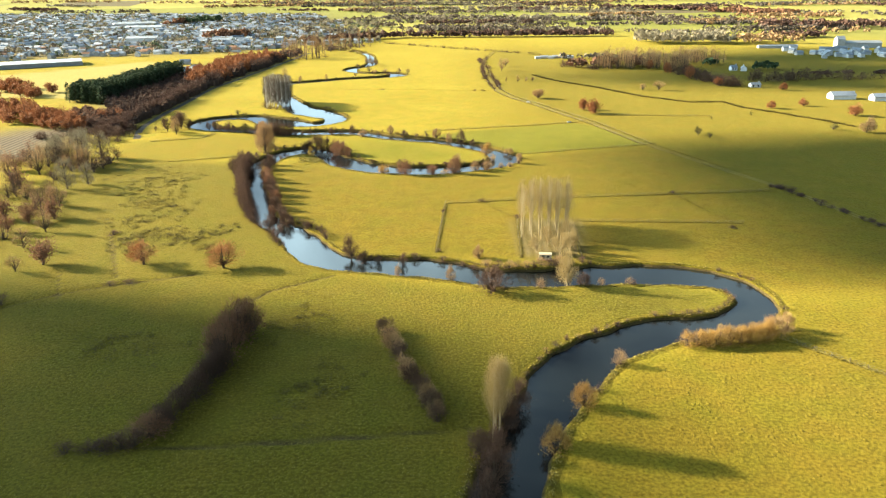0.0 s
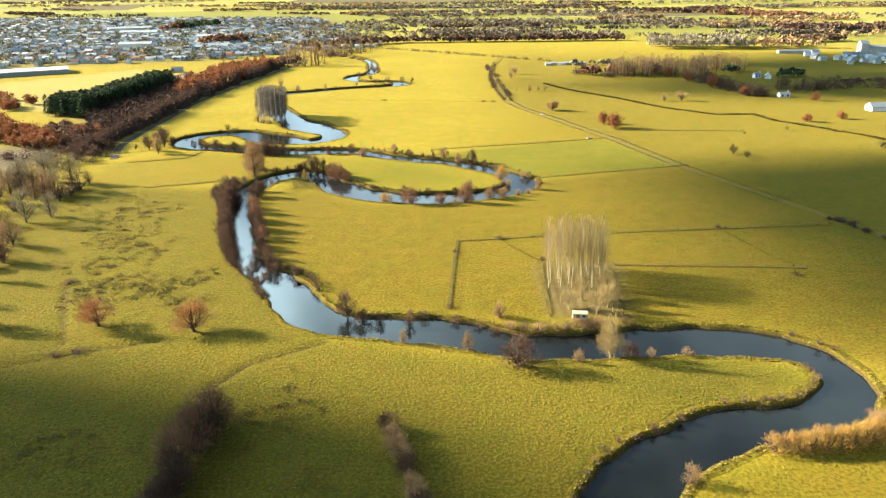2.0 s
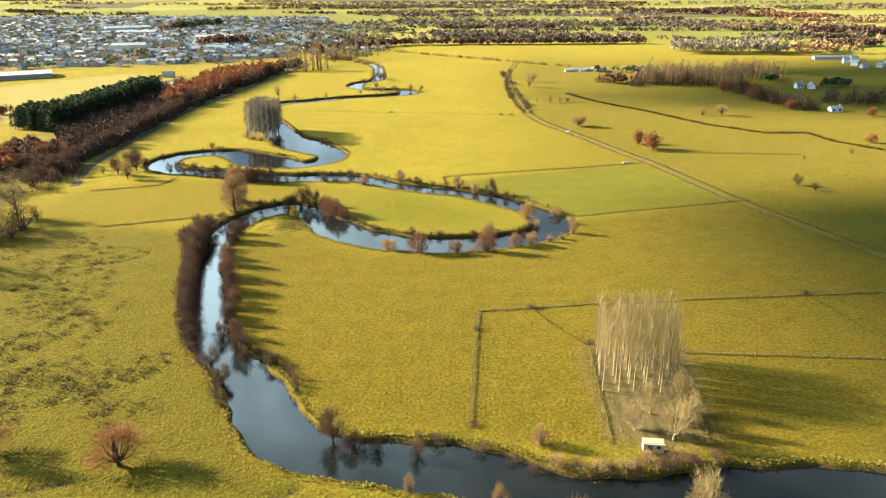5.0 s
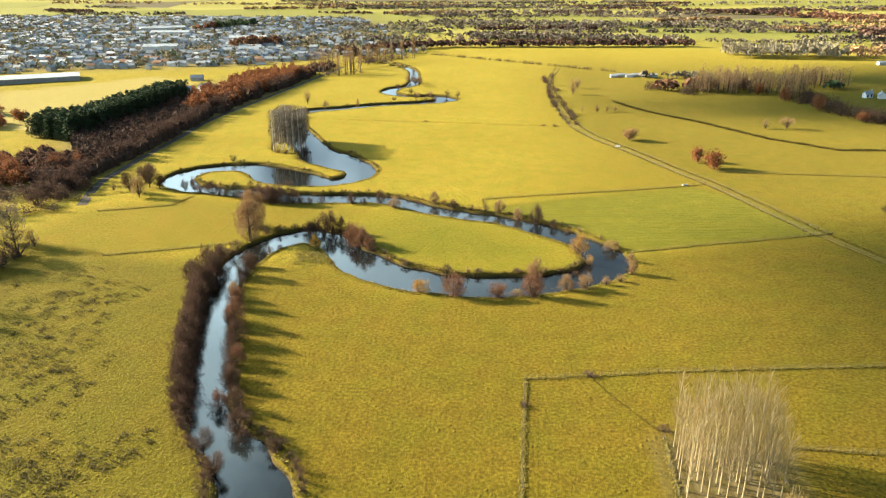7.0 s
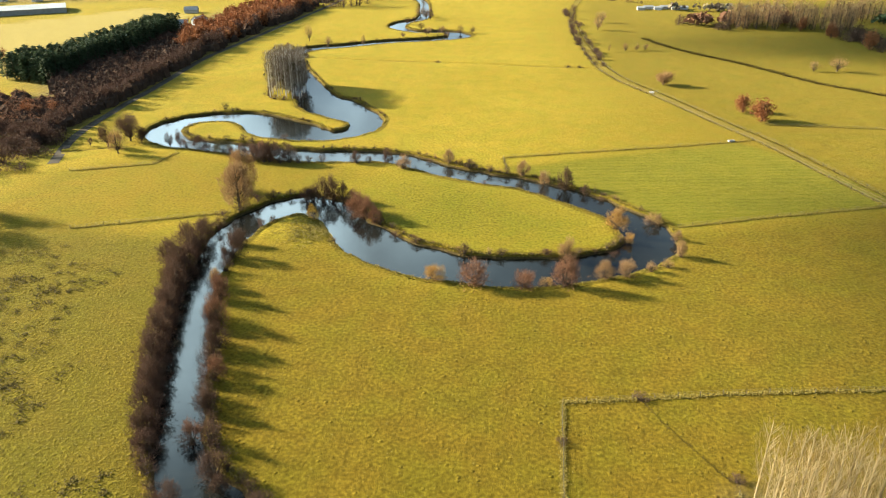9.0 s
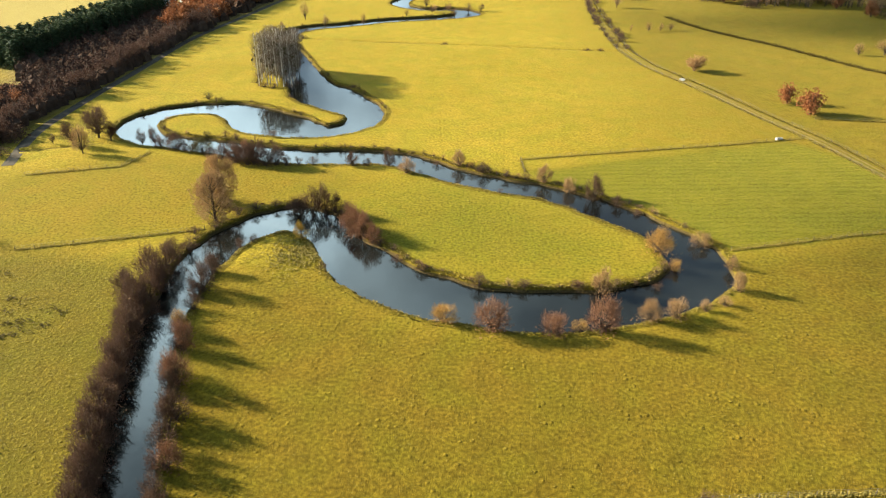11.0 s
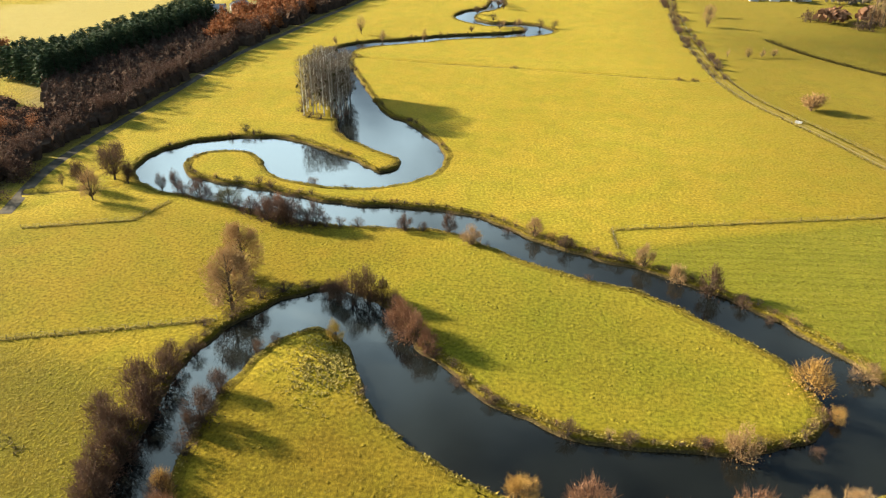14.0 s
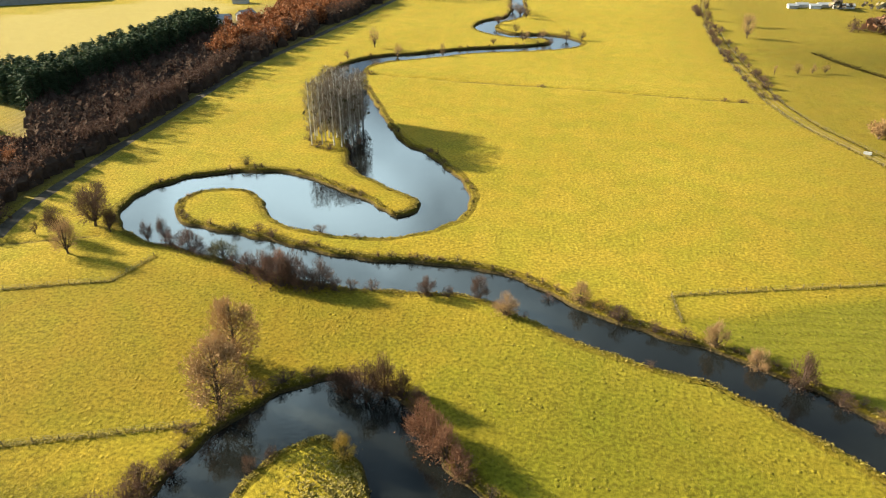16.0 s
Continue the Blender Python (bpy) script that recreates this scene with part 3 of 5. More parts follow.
def ground_z(x, y, back=0.0):
    """Height of the land; back: how far the sheet's edge stays behind the banks laid over it."""
    x, y = np.atleast_1d(np.asarray(x, float)), np.atleast_1d(np.asarray(y, float))
    e = to_river(x, y) + ripple(x, y) * 0.6 - back
    t = np.clip(e / 0.9, 0, 1)
    z = np.where(e > 0, WATER_Z - WATER_Z * t * (2 - t), WATER_Z + np.maximum(0.7 * e, -1.4))
    for line in DITCHES:
        d = to_line(x, y, line)
        z -= 0.5 * np.exp(-((d / 0.75) ** 2)) * (e > 2)
    z += 0.10 * np.sin(x * 0.09 + 0.6) * np.sin(y * 0.07) * np.clip(e / 10, 0, 1)
    far = np.clip((np.hypot(x, y - 300) - 900) / 3500, 0, 1)
    z += far**2 * (60 + 40 * np.sin(x * 0.0017 + 1) + 30 * np.sin(y * 0.0013))
    return z


def inside(x, y, poly):
    hit = np.zeros(len(x), bool)
    for (ax, ay), (bx, by) in zip(poly, poly[1:] + poly[:1]):
        hit ^= ((ay > y) != (by > y)) & (x < (bx - ax) * (y - ay) / (by - ay + 1e-12) + ax)
    return hit


# ---- the ground: one sheet to the horizon ----
def axis(lo, hi, step, end_lo, end_hi):
    mid = list(np.arange(lo, hi, step))
    a, s = [mid[0]], step
    while a[-1] > end_lo:
        s *= 1.09
        a.append(a[-1] - s)
    b, s = [mid[-1]], step
    while b[-1] < end_hi:
        s *= 1.09
        b.append(b[-1] + s)
    return np.array(a[:0:-1] + mid + b[1:])


ROUGH = [(-420, -200), (-20, -200), (-8, 60), (10, 100), (30, 138), (70, 160), (55, 172), (10, 168), (-30, 180), (-66, 240), (-84, 300), (-118, 303), (-150, 296), (-165, 240), (-420, 200)]


TOWN = [(-440, 690), (-330, 735), (-225, 760), (-150, 850), (-105, 860), (-120, 1010), (-170, 1260), (-250, 1480), (-980, 1500)]


def make_ground():
    xs, ys = axis(-142, 90, 1.3, -4800, 4800), axis(80, 600, 1.35, -4800, 4900)
    X, Y = np.meshgrid(xs, ys)
    x, y = X.ravel(), Y.ravel()
    z = ground_z(x, y, 0.8)
    n, k = len(xs), len(ys)
    i = (np.arange(k - 1)[:, None] * n + np.arange(n - 1)[None]).ravel()
    me = mesh_np("ground", np.stack([x, y, z], 1), np.stack([i, i + 1, i + n + 1, i + n], 1), M_GROUND)
    lush = inside(x, y, [(-9, 356), (70, 386), (84, 371), (100, 335), (32, 315), (16, 335)]) * 0.9
    rough = inside(x, y, ROUGH) * 0.75
    worn = inside(x, y, [(-60, 215), (-30, 192), (20, 186), (70, 182), (85, 165), (200, 170), (200, 260), (100, 334), (34, 312), (25, 290), (0, 280), (-30, 282), (-50, 300), (-70, 300)]) * 1.0
    worn = np.maximum(worn, inside(x, y, [(-150, 290), (-118, 303), (-81, 316), (-66, 330), (-45, 345), (-60, 356), (-115, 362), (-150, 340)]) * 0.6)
    worn = np.maximum(worn, inside(x, y, [(58, 800), (44, 480), (72, 410), (100, 335), (200, 260), (500, 300), (500, 800)]) * 1.0)
    # this ramp puts the eastward fall of light into the grass colour
    worn = np.maximum(worn, np.clip((x + 5) / 90, 0, 1) * 0.95 * ((y > 335) & (y < 800)))
    worn = np.maximum(worn, inside(x, y, [(14, 60), (26, 112), (40, 130), (52, 136), (75, 141), (84, 160), (300, 165), (300, -100), (0, -100)]) * 0.8)
    bare = np.maximum(inside(x, y, [(22, 190), (40, 190), (45, 224), (23, 224)]) * 0.55, inside(x, y, [(-240, 345), (-214, 383), (-183, 368), (-178, 311), (-200, 300)]) * 1.0)
    bare = np.maximum(bare, inside(x, y, TOWN) * 0.8)
    bare = np.maximum(bare, inside(x, y, [(-160, 352), (-164, 380), (-165, 520), (-156, 600), (-146, 690), (-200, 700), (-222, 590), (-230, 470), (-211, 450), (-188, 410), (-184, 380)]) * 1.0)
    stub = inside(x, y, [(-420, 560), (-345, 600), (-270, 690), (-226, 650), (-222, 590), (-232, 474), (-300, 480)]) * 0.9
    far = np.clip((np.hypot(x, y - 300) - 620) / 250, 0, 1) * (1 - 0.9 * inside(x, y, TOWN))
    east = inside(x, y, [(52, 760), (36, 640), (38, 505), (57, 445), (80, 385), (96, 333), (128, 254), (150, 180), (700, 180), (700, 800), (52, 800)]) * 0.16
    tongue = inside(x, y, [(30, 166), (50, 171), (66, 170), (71, 163), (66, 156), (52, 152), (40, 149)]) * 0.7
    pen = inside(x, y, [(-52, 312), (-20, 296), (20, 300), (22, 312), (-5, 340), (-36, 352), (-50, 345)]) * 0.8

    def feather(v, rounds):
        v = v.reshape(k, n).astype(float)
        for _ in range(rounds):
            v = (v + np.roll(v, 1, 0) + np.roll(v, -1, 0) + np.roll(v, 1, 1) + np.roll(v, -1, 1)) / 5
        return v.ravel()

    lush, worn, rough, bare = np.maximum.reduce([feather(lush, 3), feather(east, 14), feather(pen, 200), feather(tongue, 8)]), feather(worn, 24), feather(rough, 20), feather(bare, 5)
    for name, v in (("lush", lush), ("worn", worn), ("rough", rough), ("bare", bare), ("stubble", stub), ("far", far)):
        me.attributes.new(name, "FLOAT", "POINT").data.foreach_set("value", v.astype(np.float32))
    me.polygons.foreach_set("use_smooth", np.ones(len(me.polygons), bool))
    tagged(new("ground", me), "flat yellow-green autumn meadow with worn river banks", "meadow", kind="structure")


def make_water():
    V = [(-150, -140, WATER_Z), (100, -140, WATER_Z), (100, 760, WATER_Z), (-150, 760, WATER_Z)]
    tagged(new("water", mesh_np("water", V, [(0, 1, 2, 3)], M_WATER)), "dark calm river water reflecting a cloudy sky", "river", kind="structure")


def make_banks():
    """The grassy lip and earth face of each bank, uneven along the water."""
    c = RIVER[::1]
    u = np.arange(0, len(c) - 1, 0.5)
    q = np.stack([np.interp(u, np.arange(len(c)), c[:, i]) for i in range(3)], 1)
    t = unit(np.gradient(q[:, :2], axis=0))
    nrm = np.stack([-t[:, 1], t[:, 0]], 1)
    rng = np.random.default_rng(77)
    reach = (-1.0, -0.4, 0.05, 0.3, 0.6, 0.9, 1.4, 2.2)
    for sgn in (-1, 1):
        wob = np.convolve(rng.normal(0, 0.55, len(q)), np.ones(5) / 5, "same")
        cols = []
        for e in reach:
            f = wob * (1 if 0 <= e < 2 else 0.3)
            p = q[:, :2] + nrm * (sgn * (q[:, 2] / 2 + e + f))[:, None]
            p -= nrm * (sgn * ripple(p[:, 0], p[:, 1]) * 0.6)[:, None]
            z = ground_z(p[:, 0], p[:, 1]) + 0.03
            z += rng.normal(0, 0.07, len(q)) * (0.4 < e < 2) + (0.04 if 0.85 <= e <= 1.0 else 0)
            cols.append(np.column_stack([p, z]))
        n, k = len(q), len(reach)
        i = (np.arange(k - 1)[:, None] * n + np.arange(n - 1)[None]).ravel()
        F = np.stack([i, i + n, i + n + 1, i + 1], 1)
        me = mesh_np("river_bank", np.concatenate(cols), F if sgn < 0 else F[:, ::-1], M_GROUND)
        me.polygons.foreach_set("use_smooth", np.ones(len(me.polygons), bool))
        for name, v in (("rough", 0.35), ("worn", 0.75)):
            me.attributes.new(name, "FLOAT", "POINT").data.foreach_set("value", np.full(n * k, v, np.float32))
        tagged(new("river_bank", me), "worn earth bank with a lip of rank grass", "river bank", kind="structure")


make_ground()
make_water()
make_banks()


# ---- plants ----
def master(kind, seed, colour, bark, sparse=1.0):
    key = (kind, seed, colour, bark.name, sparse)
    if key not in MASTER:
        wood, (V, F) = ARR[kind, seed]
        pick = F[: int(len(F) * sparse)]
        crown = (V[pick.ravel()], np.arange(pick.size).reshape(-1, 4))
        MASTER[key] = (mesh_np("trunk", *wood, bark), mesh_np("crown", *crown, CROWN[colour]))
    return MASTER[key]


def plant(kind, colour, x, y, h, w, name, label, group="", bark=None, sparse=1.0):
    seed = rnd.randrange(3)
    if kind in ("shrub", "round") and (h < 3.0 or y > 400 or (abs(x) > 105 and y < 340)):
        sparse *= 0.4
    elif kind in ("shrub", "round") and h < 4.6:
        sparse *= 0.6
    elif kind == "oval" and x < -100:
        sparse *= 0.35
    elif kind == "leafy" and x < -100:
        sparse *= 0.65
    z = float(ground_z(x, y)[0]) - 0.05
    k = w / WIDE[kind]
    m = Matrix.Translation((x, y, max(z, WATER_Z - 0.2))) @ Matrix.Rotation(rnd.uniform(0, 6.28), 4, "Z") @ Matrix.Diagonal((k, k * rnd.uniform(0.9, 1.1), h / 10, 1))
    ob = empty_thing(name, m, label, "bush" if kind == "shrub" else "tree", group)
    tr, cr = master(kind, seed, colour, bark or M_BARK, sparse)
    part("trunk", tr, ob)
    part("crown", cr, ob)
    return ob


def plants(kind, colour, rows, name, label, group="", bark=None):
    for x, y, h, w in rows:
        plant(kind, colour, x, y, h, w, name, label, group, bark)


def along(rng, a, b, n, spread, h, w):
    t = rng.uniform(0, 1, n)
    s = rng.uniform(-spread, spread, n)
    d = unit(np.subtract(b, a))
    return [(a[0] + (b[0] - a[0]) * u - d[1] * v, a[1] + (b[1] - a[1]) * u + d[0] * v, h * q, w * p) for u, v, q, p in zip(t, s, rng.uniform(0.75, 1.2, n), rng.uniform(0.8, 1.2, n))]


# thicket round the western paddocks
for x, y, h, w in along(np.random.default_rng(4), (-195, 300), (-140, 292), 16, 9, 9, 11) + along(np.random.default_rng(5), (-172, 262), (-132, 232), 12, 6, 7.5, 9) + along(np.random.default_rng(6), (-160, 215), (-125, 195), 7, 6, 6, 7):
    plant(rnd.choice(("round", "oval", "shrub")), rnd.choice(("tan", "tan", "brown", "russet")), x, y, h, w, "thicket_tree", "bare tan tree in a dense paddock thicket", "paddock thicket", None, 0.45)

# bare pale trees and red maples round the ploughed field
plants("oval", "ash", [(-162, 298, 14, 11), (-155, 303, 15, 12), (-158, 312, 13.5, 11), (-150, 312, 12, 10), (-166, 306, 12, 9), (-141, 262, 12, 9.5), (-136, 268, 9, 8)], "bare_tree", "tall grey-brown bare tree beside the ploughed field", "field edge trees")
plants("leafy", "russet", [(-176, 290, 10, 11), (-144, 226, 9, 9), (-128, 226, 9, 8), (-134, 222, 8, 7)], "autumn_tree", "red autumn tree beside the paddocks", "paddock trees")
plants("leafy", "orange", [(-196, 384, 11, 12), (-206, 392, 11, 12), (-187, 398, 8, 9), (-222, 400, 10, 12), (-236, 410, 10, 12), (-180, 404, 7, 8)], "autumn_tree", "round orange autumn tree beyond the ploughed field", "field edge trees")
plants("shrub", "umber", [(-170, 362, 6, 9), (-176, 372, 6.5, 9), (-184, 378, 7, 9), (-196, 374, 6, 9), (-164, 372, 6, 8)], "hedge_bush", "dark bare bush at the ploughed field's end", "field edge bushes")

# meadow south of the river
plants("round", "rust", [(-83, 186, 8.4, 10.5), (-60, 183, 8.0, 12.5)], "autumn_tree", "round russet-leaved tree alone in the rough pasture", "pasture trees")
plants("shrub", "gold", [(19, 102, 6.6, 5.6), (26, 115, 6.0, 5.6)], "willow_bush", "round tan-gold willow bush on the river bank", "bank willows")
plants("shrub", "tan", [(36, 130, 4.1, 4.1)], "willow_bush", "small tan willow bush on the river bank", "bank willows")
plants("poplar", "pale", [(9, 106, 16.6, 4.6), (9.9, 107.2, 15.6, 4.2), (8.5, 104.9, 15.2, 4.2)], "poplar", "slim pale bare poplar beside the river", "river poplars", M_PALE_BARK)
plants("poplar", "pale", [(9.6, 105.6, 16.0, 4.6), (8.9, 107.4, 14.8, 4.0)], "poplar", "slim pale bare poplar beside the river", "river poplars", M_PALE_BARK)
plants("shrub", "brown", [(9, 101, 7.4, 6), (11.6, 109.5, 6.6, 5.4), (8, 95, 9, 6.5), (6, 89, 7, 6), (13.5, 115, 7.2, 6), (10, 110, 6.0, 5), (6, 101, 6, 5)], "alder_bush", "dark brown bare alder bush crowding the bank", "bank alders")
plants("shrub", "brown", [(-60, 102, 2.8, 5), (-55, 103, 3.6, 6), (-49, 111, 5.6, 6), (-47, 118, 6, 6.4), (-46, 123, 6.5, 6), (-45, 128, 7.4, 6.8)], "hedge_bush", "dark bare hedge bush in an old field hedge", "west hedge")
plants("shrub", "umber", [(-64, 101.5, 2.6, 5), (-57.5, 102.2, 3.4, 5.4), (-53, 103.5, 4.2, 5.4), (-50, 108.5, 5.2, 5.8), (-48.5, 114.5, 5.6, 5.8), (-47.2, 120.5, 6.0, 5.8), (-46, 125.5, 6.8, 6), (-45.6, 130.5, 7.8, 6.4), (-44.6, 142, 9.2, 7.4)], "hedge_bush", "dark bare hedge bush in an old field hedge", "west hedge")
plants("shrub", "russet", [(-51, 106, 5.4, 8), (-46, 133, 10.6, 10), (-45, 139, 12.2, 11), (-44, 145.5, 9.6, 9)], "hedge_bush", "tall russet bush in an old field hedge", "west hedge")
plants("shrub", "brown", [(-13, 144, 4.8, 5.8), (-9, 133, 4.6, 5.2), (-6, 123, 5.6, 5.6), (-4, 119, 5.2, 5), (-2, 114, 5.4, 5), (-1, 110, 4.2, 4.6)], "hedge_bush", "brown bare bush in a short field hedge", "short hedge")
plants("shrub", "tan", [(-11, 138, 4.6, 5.4), (-8, 128, 4.4, 5.2), (-12, 141, 4.4, 4.8), (-10, 135.5, 4.4, 4.8), (-7, 125.5, 4.6, 4.8), (-3, 116.5, 4.8, 4.8), (-1.5, 112, 4.2, 4.4)], "hedge_bush", "tan bare bush in a short field hedge", "short hedge")
plants("shrub", "gold", [(52.5, 138, 4.0, 5), (54.8, 138.2, 4.4, 5.4), (57, 138, 4.6, 5.4), (59.4, 138.5, 4.9, 5.6), (61.8, 138.4, 4.8, 5.6), (64.2, 139, 5.2, 5.8), (66.6, 139.4, 5.0, 5.6), (69, 140.2, 5.2, 5.8), (71, 141, 5.0, 5.4)], "willow_bush", "golden willow bush in a dense bank hedge", "gold hedge")
plants("shrub", "tan", [(73, 142.5, 6.2, 6.2), (77, 145, 5.0, 5)], "willow_bush", "tan bare willow at the end of a bank hedge", "gold hedge")

# the south bend and the pale poplar grove
plant("shrub", "brown", 12.2, 167, 8.2, 9.5, "alder_bush", "wide brown bare alder on the inner bank", "bank alders")
plant("round", "pale", 32, 170.5, 12.2, 7.6, "bare_tree", "pale straw-coloured bare tree leaning over the river", bark=M_PALE_BARK)
plants("shrub", "brown", [(36.5, 171.5, 5, 4.4), (-11, 186.5, 4.5, 3.6), (-22, 188.5, 4.6, 5.2), (-18, 188, 3.5, 4)], "alder_bush", "brown bare bush at the water's edge", "bank alders")
plants("shrub", "tan", [(25, 168.5, 3.8, 3), (2, 174, 5.3, 3), (-12, 177.3, 4.5, 2.4), (48, 171, 2.4, 2.8), (41, 172, 2.6, 2.6), (10, 189.5, 5, 3.6)], "willow_bush", "thin tan willow shoot in shallow water", "bank willows")
plants("shrub", "tan", [(18, 182.3, 2.4, 5.4), (12, 184, 2.2, 5), (23, 182.5, 2.6, 5), (27, 184.5, 2.8, 5), (32, 185.5, 3, 5)], "bramble", "low tan bramble thicket on the grove's bank", "bank brambles")
plants("shrub", "umber", [(8.5, 183.6, 1.9, 4), (15, 183.4, 2.1, 4.4), (20.5, 183.2, 2.2, 4), (25, 182.8, 2.6, 4.2), (29.5, 183.6, 2.4, 4.6), (34.5, 184.5, 2.6, 4.4), (5, 185.8, 2.0, 3.8), (0, 188.6, 2.2, 4), (-8, 190.5, 2.0, 4.2), (38.5, 186, 2.4, 4)], "bramble", "dark bramble mass on the grove's earth bank", "bank brambles")
plant("round", "brown", -26, 191, 8.6, 6.2, "bare_tree", "thin brown bare tree on the meadow bank")
for i in range(6):
    for j in range(6):
        edge = max(abs(i - 2.5), abs(j - 2.5)) / 2.5
        plant("poplar", "fawn", 24.0 + 2.75 * i + 0.3 * j + rnd.uniform(-0.4, 0.4), 206.5 + 2.9 * j + rnd.uniform(-0.4, 0.4), rnd.uniform(15.4, 17.4) * (1.04 - 0.13 * edge * edge), rnd.uniform(4.0, 5.0), "poplar", "pale slender bare poplar in a planted grove", "pale poplar grove", M_PALE_BARK, 0.26)
plants("round", "pale", [(27, 194, 6.0, 5.5), (33, 191, 8.6, 6.5), (36.5, 195, 8.0, 6), (37, 200, 9, 6), (31, 199, 7.5, 5.5)], "bare_tree", "young pale bare tree before the poplar grove", "young grove trees", M_PALE_BARK)

# the wooded western reach
for x, y, h, w in [(-82, 284, 8.1, 7), (-81, 291, 7.2, 7), (-80, 277, 7.6, 6), (-77, 268, 7, 6), (-74, 259, 7, 6), (-72, 250, 7.2, 6.5), (-69, 242, 7, 6), (-67, 235, 6.4, 5.5), (-82, 298, 7.2, 6.5), (-63, 226, 4.5, 5)]:
    plant("shrub", "brown", x, y, h, w, "alder_bush", "dense dark brown alder on the west bank", "west bank alders")
for x, y, h, w, c in [(-71.5, 290, 8.2, 5.6, "brown"), (-72, 297, 5.5, 4.6, "brown"), (-70, 276, 5.6, 4, "gold"), (-67.5, 271, 7.4, 5, "russet"), (-65, 262, 7.8, 5.6, "russet"), (-62, 254, 6.8, 5.4, "brown"), (-59, 244, 6, 5, "russet"), (-57, 236, 5.6, 5, "brown"), (-51, 222, 5.8, 5.4, "brown"), (-49, 219, 4.3, 4, "brown"), (-43, 216, 3, 4, "brown"), (-57, 229, 5, 4.6, "russet")]:
    plant("shrub", c, x, y, h, w, "willow_bush", "mixed %s-twigged bank bush on the east bank" % c, "east bank bushes")
plants("round", "brown", [(-54.5, 214.5, 6, 5), (-51, 210, 5, 4.5)], "bare_tree", "small grey-brown bare tree at the river's edge", "edge trees")
plant("oval", "tan", -79.8, 320, 12.6, 12.5, "tall_tree", "broad grey-brown bare tree at the head of the bank", "bank head trees")
plant("oval", "amber", -82, 331, 12.3, 11.0, "tall_tree", "amber-brown tree with thin autumn foliage behind a bare one", "bank head trees")
plants("shrub", "umber", [(-76, 324.5, 2.4, 4.6), (-72.5, 327.5, 2.6, 5), (-79, 317.5, 2.0, 4), (-68.5, 329.8, 2.0, 4), (-82.5, 314, 2.0, 3.6)], "bramble", "dark bramble hanging over the shaded bank", "bank brambles")
plants("shrub", "brown", [(-58.5, 326.5, 9.8, 5.5), (-61.5, 327.5, 5.8, 5.2), (-53, 327, 7.0, 4.2), (-63.5, 328.5, 5.0, 5), (-56, 328.5, 8.6, 4.8), (-50, 325, 4.6, 4.5)], "alder_bush", "dark bare alder at the tip of the bend", "bend alders")
plants("shrub", "russet", [(-48.2, 320, 7.4, 5.6), (-46, 317.5, 7.8, 5.8), (-44, 315.2, 7.4, 5.6), (-42, 313, 5.8, 5)], "alder_bush", "reddish bare alder leaning over the bend", "bend alders")
plant("shrub", "yellow", -58, 313.5, 4.7, 3.6, "willow_bush", "small bright yellow bush on the river spit")
plants("shrub", "brown", [(-70.5, 309, 3.5, 3), (-68.5, 312.5, 2.6, 2.4), (-40.5, 312, 2.6, 4), (-35.5, 306, 2.2, 4), (-30, 302, 2.0, 3.5)], "bramble", "low brown bramble on the river bank", "bank brambles")

for x, y, h, w in [(-79.5, 281, 8.6, 7), (-78, 273, 8.4, 6.5), (-75.5, 263, 8.2, 6.5), (-73, 254, 8.4, 6.5), (-70.5, 246, 8.4, 6.5), (-68, 239, 7.6, 6), (-65, 230, 6, 5.5), (-83.5, 294.5, 8, 7), (-86, 288, 6.5, 6), (-83, 303, 5, 5.5), (-81, 307, 4, 4.5)]:
    plant("shrub", "brown", x, y, h, w, "alder_bush", "tall bare alder packed along the west bank", "west bank alders")

reach = RIVER[(RIVER[:, 1] > 226) & (RIVER[:, 1] < 291) & (RIVER[:, 0] < -54)]
for k, (x, y, w) in enumerate(reach[::4]):
    plant("shrub", "umber", x - w / 2 - rnd.uniform(-0.3, 0.9), y, rnd.uniform(5.0, 7.2), rnd.uniform(4.6, 6.2), "alder_bush", "dark bare alder leaning over the water", "west bank alders", None, 0.6)
    if k % 3 != 1:
        plant("shrub", "brown", x + w / 2 + rnd.uniform(0.2, 1.4), y + 1.5, rnd.uniform(3.6, 6.2), rnd.uniform(3.8, 5.2), "willow_bush", "brown-twigged bank bush on the east bank", "east bank bushes", None, 0.6)

# the great loop
for x, y, h, w, c in [(-24, 283, 4.8, 6, "gold"), (-15, 281.3, 7.9, 8, "russet"), (-4, 281, 5.2, 6.6, "russet"), (0.5, 283, 3.2, 3.9, "gold"), (4.5, 282.3, 9.0, 6.6, "russet"), (6, 296.5, 6.2, 6, "tan"), (13.2, 286, 5.3, 4.6, "tan"), (18.3, 287.3, 4.8, 5, "tan"), (24, 290, 3.0, 3, "tan"),
                      (28, 292.3, 2.6, 3.6, "tan"), (32, 298, 4.8, 3.7, "tan"), (33.2, 307, 3.6, 3.3, "tan"), (29.5, 318, 4.4, 5.6, "tan"), (19.3, 312.5, 6.8, 7, "gold"), (22, 306.5, 3.6, 3.4, "gold"), (-18, 296.5, 3.2, 4, "brown"), (-9, 296.5, 1.8, 3.5, "brown"), (1, 297, 1.8, 3.5, "brown"), (17, 298.6, 1.8, 3.2, "brown")]:
    plant("shrub", c, x, y, h, w, "willow_bush", "%s-coloured willow bush on the loop's bank" % c, "loop bushes")
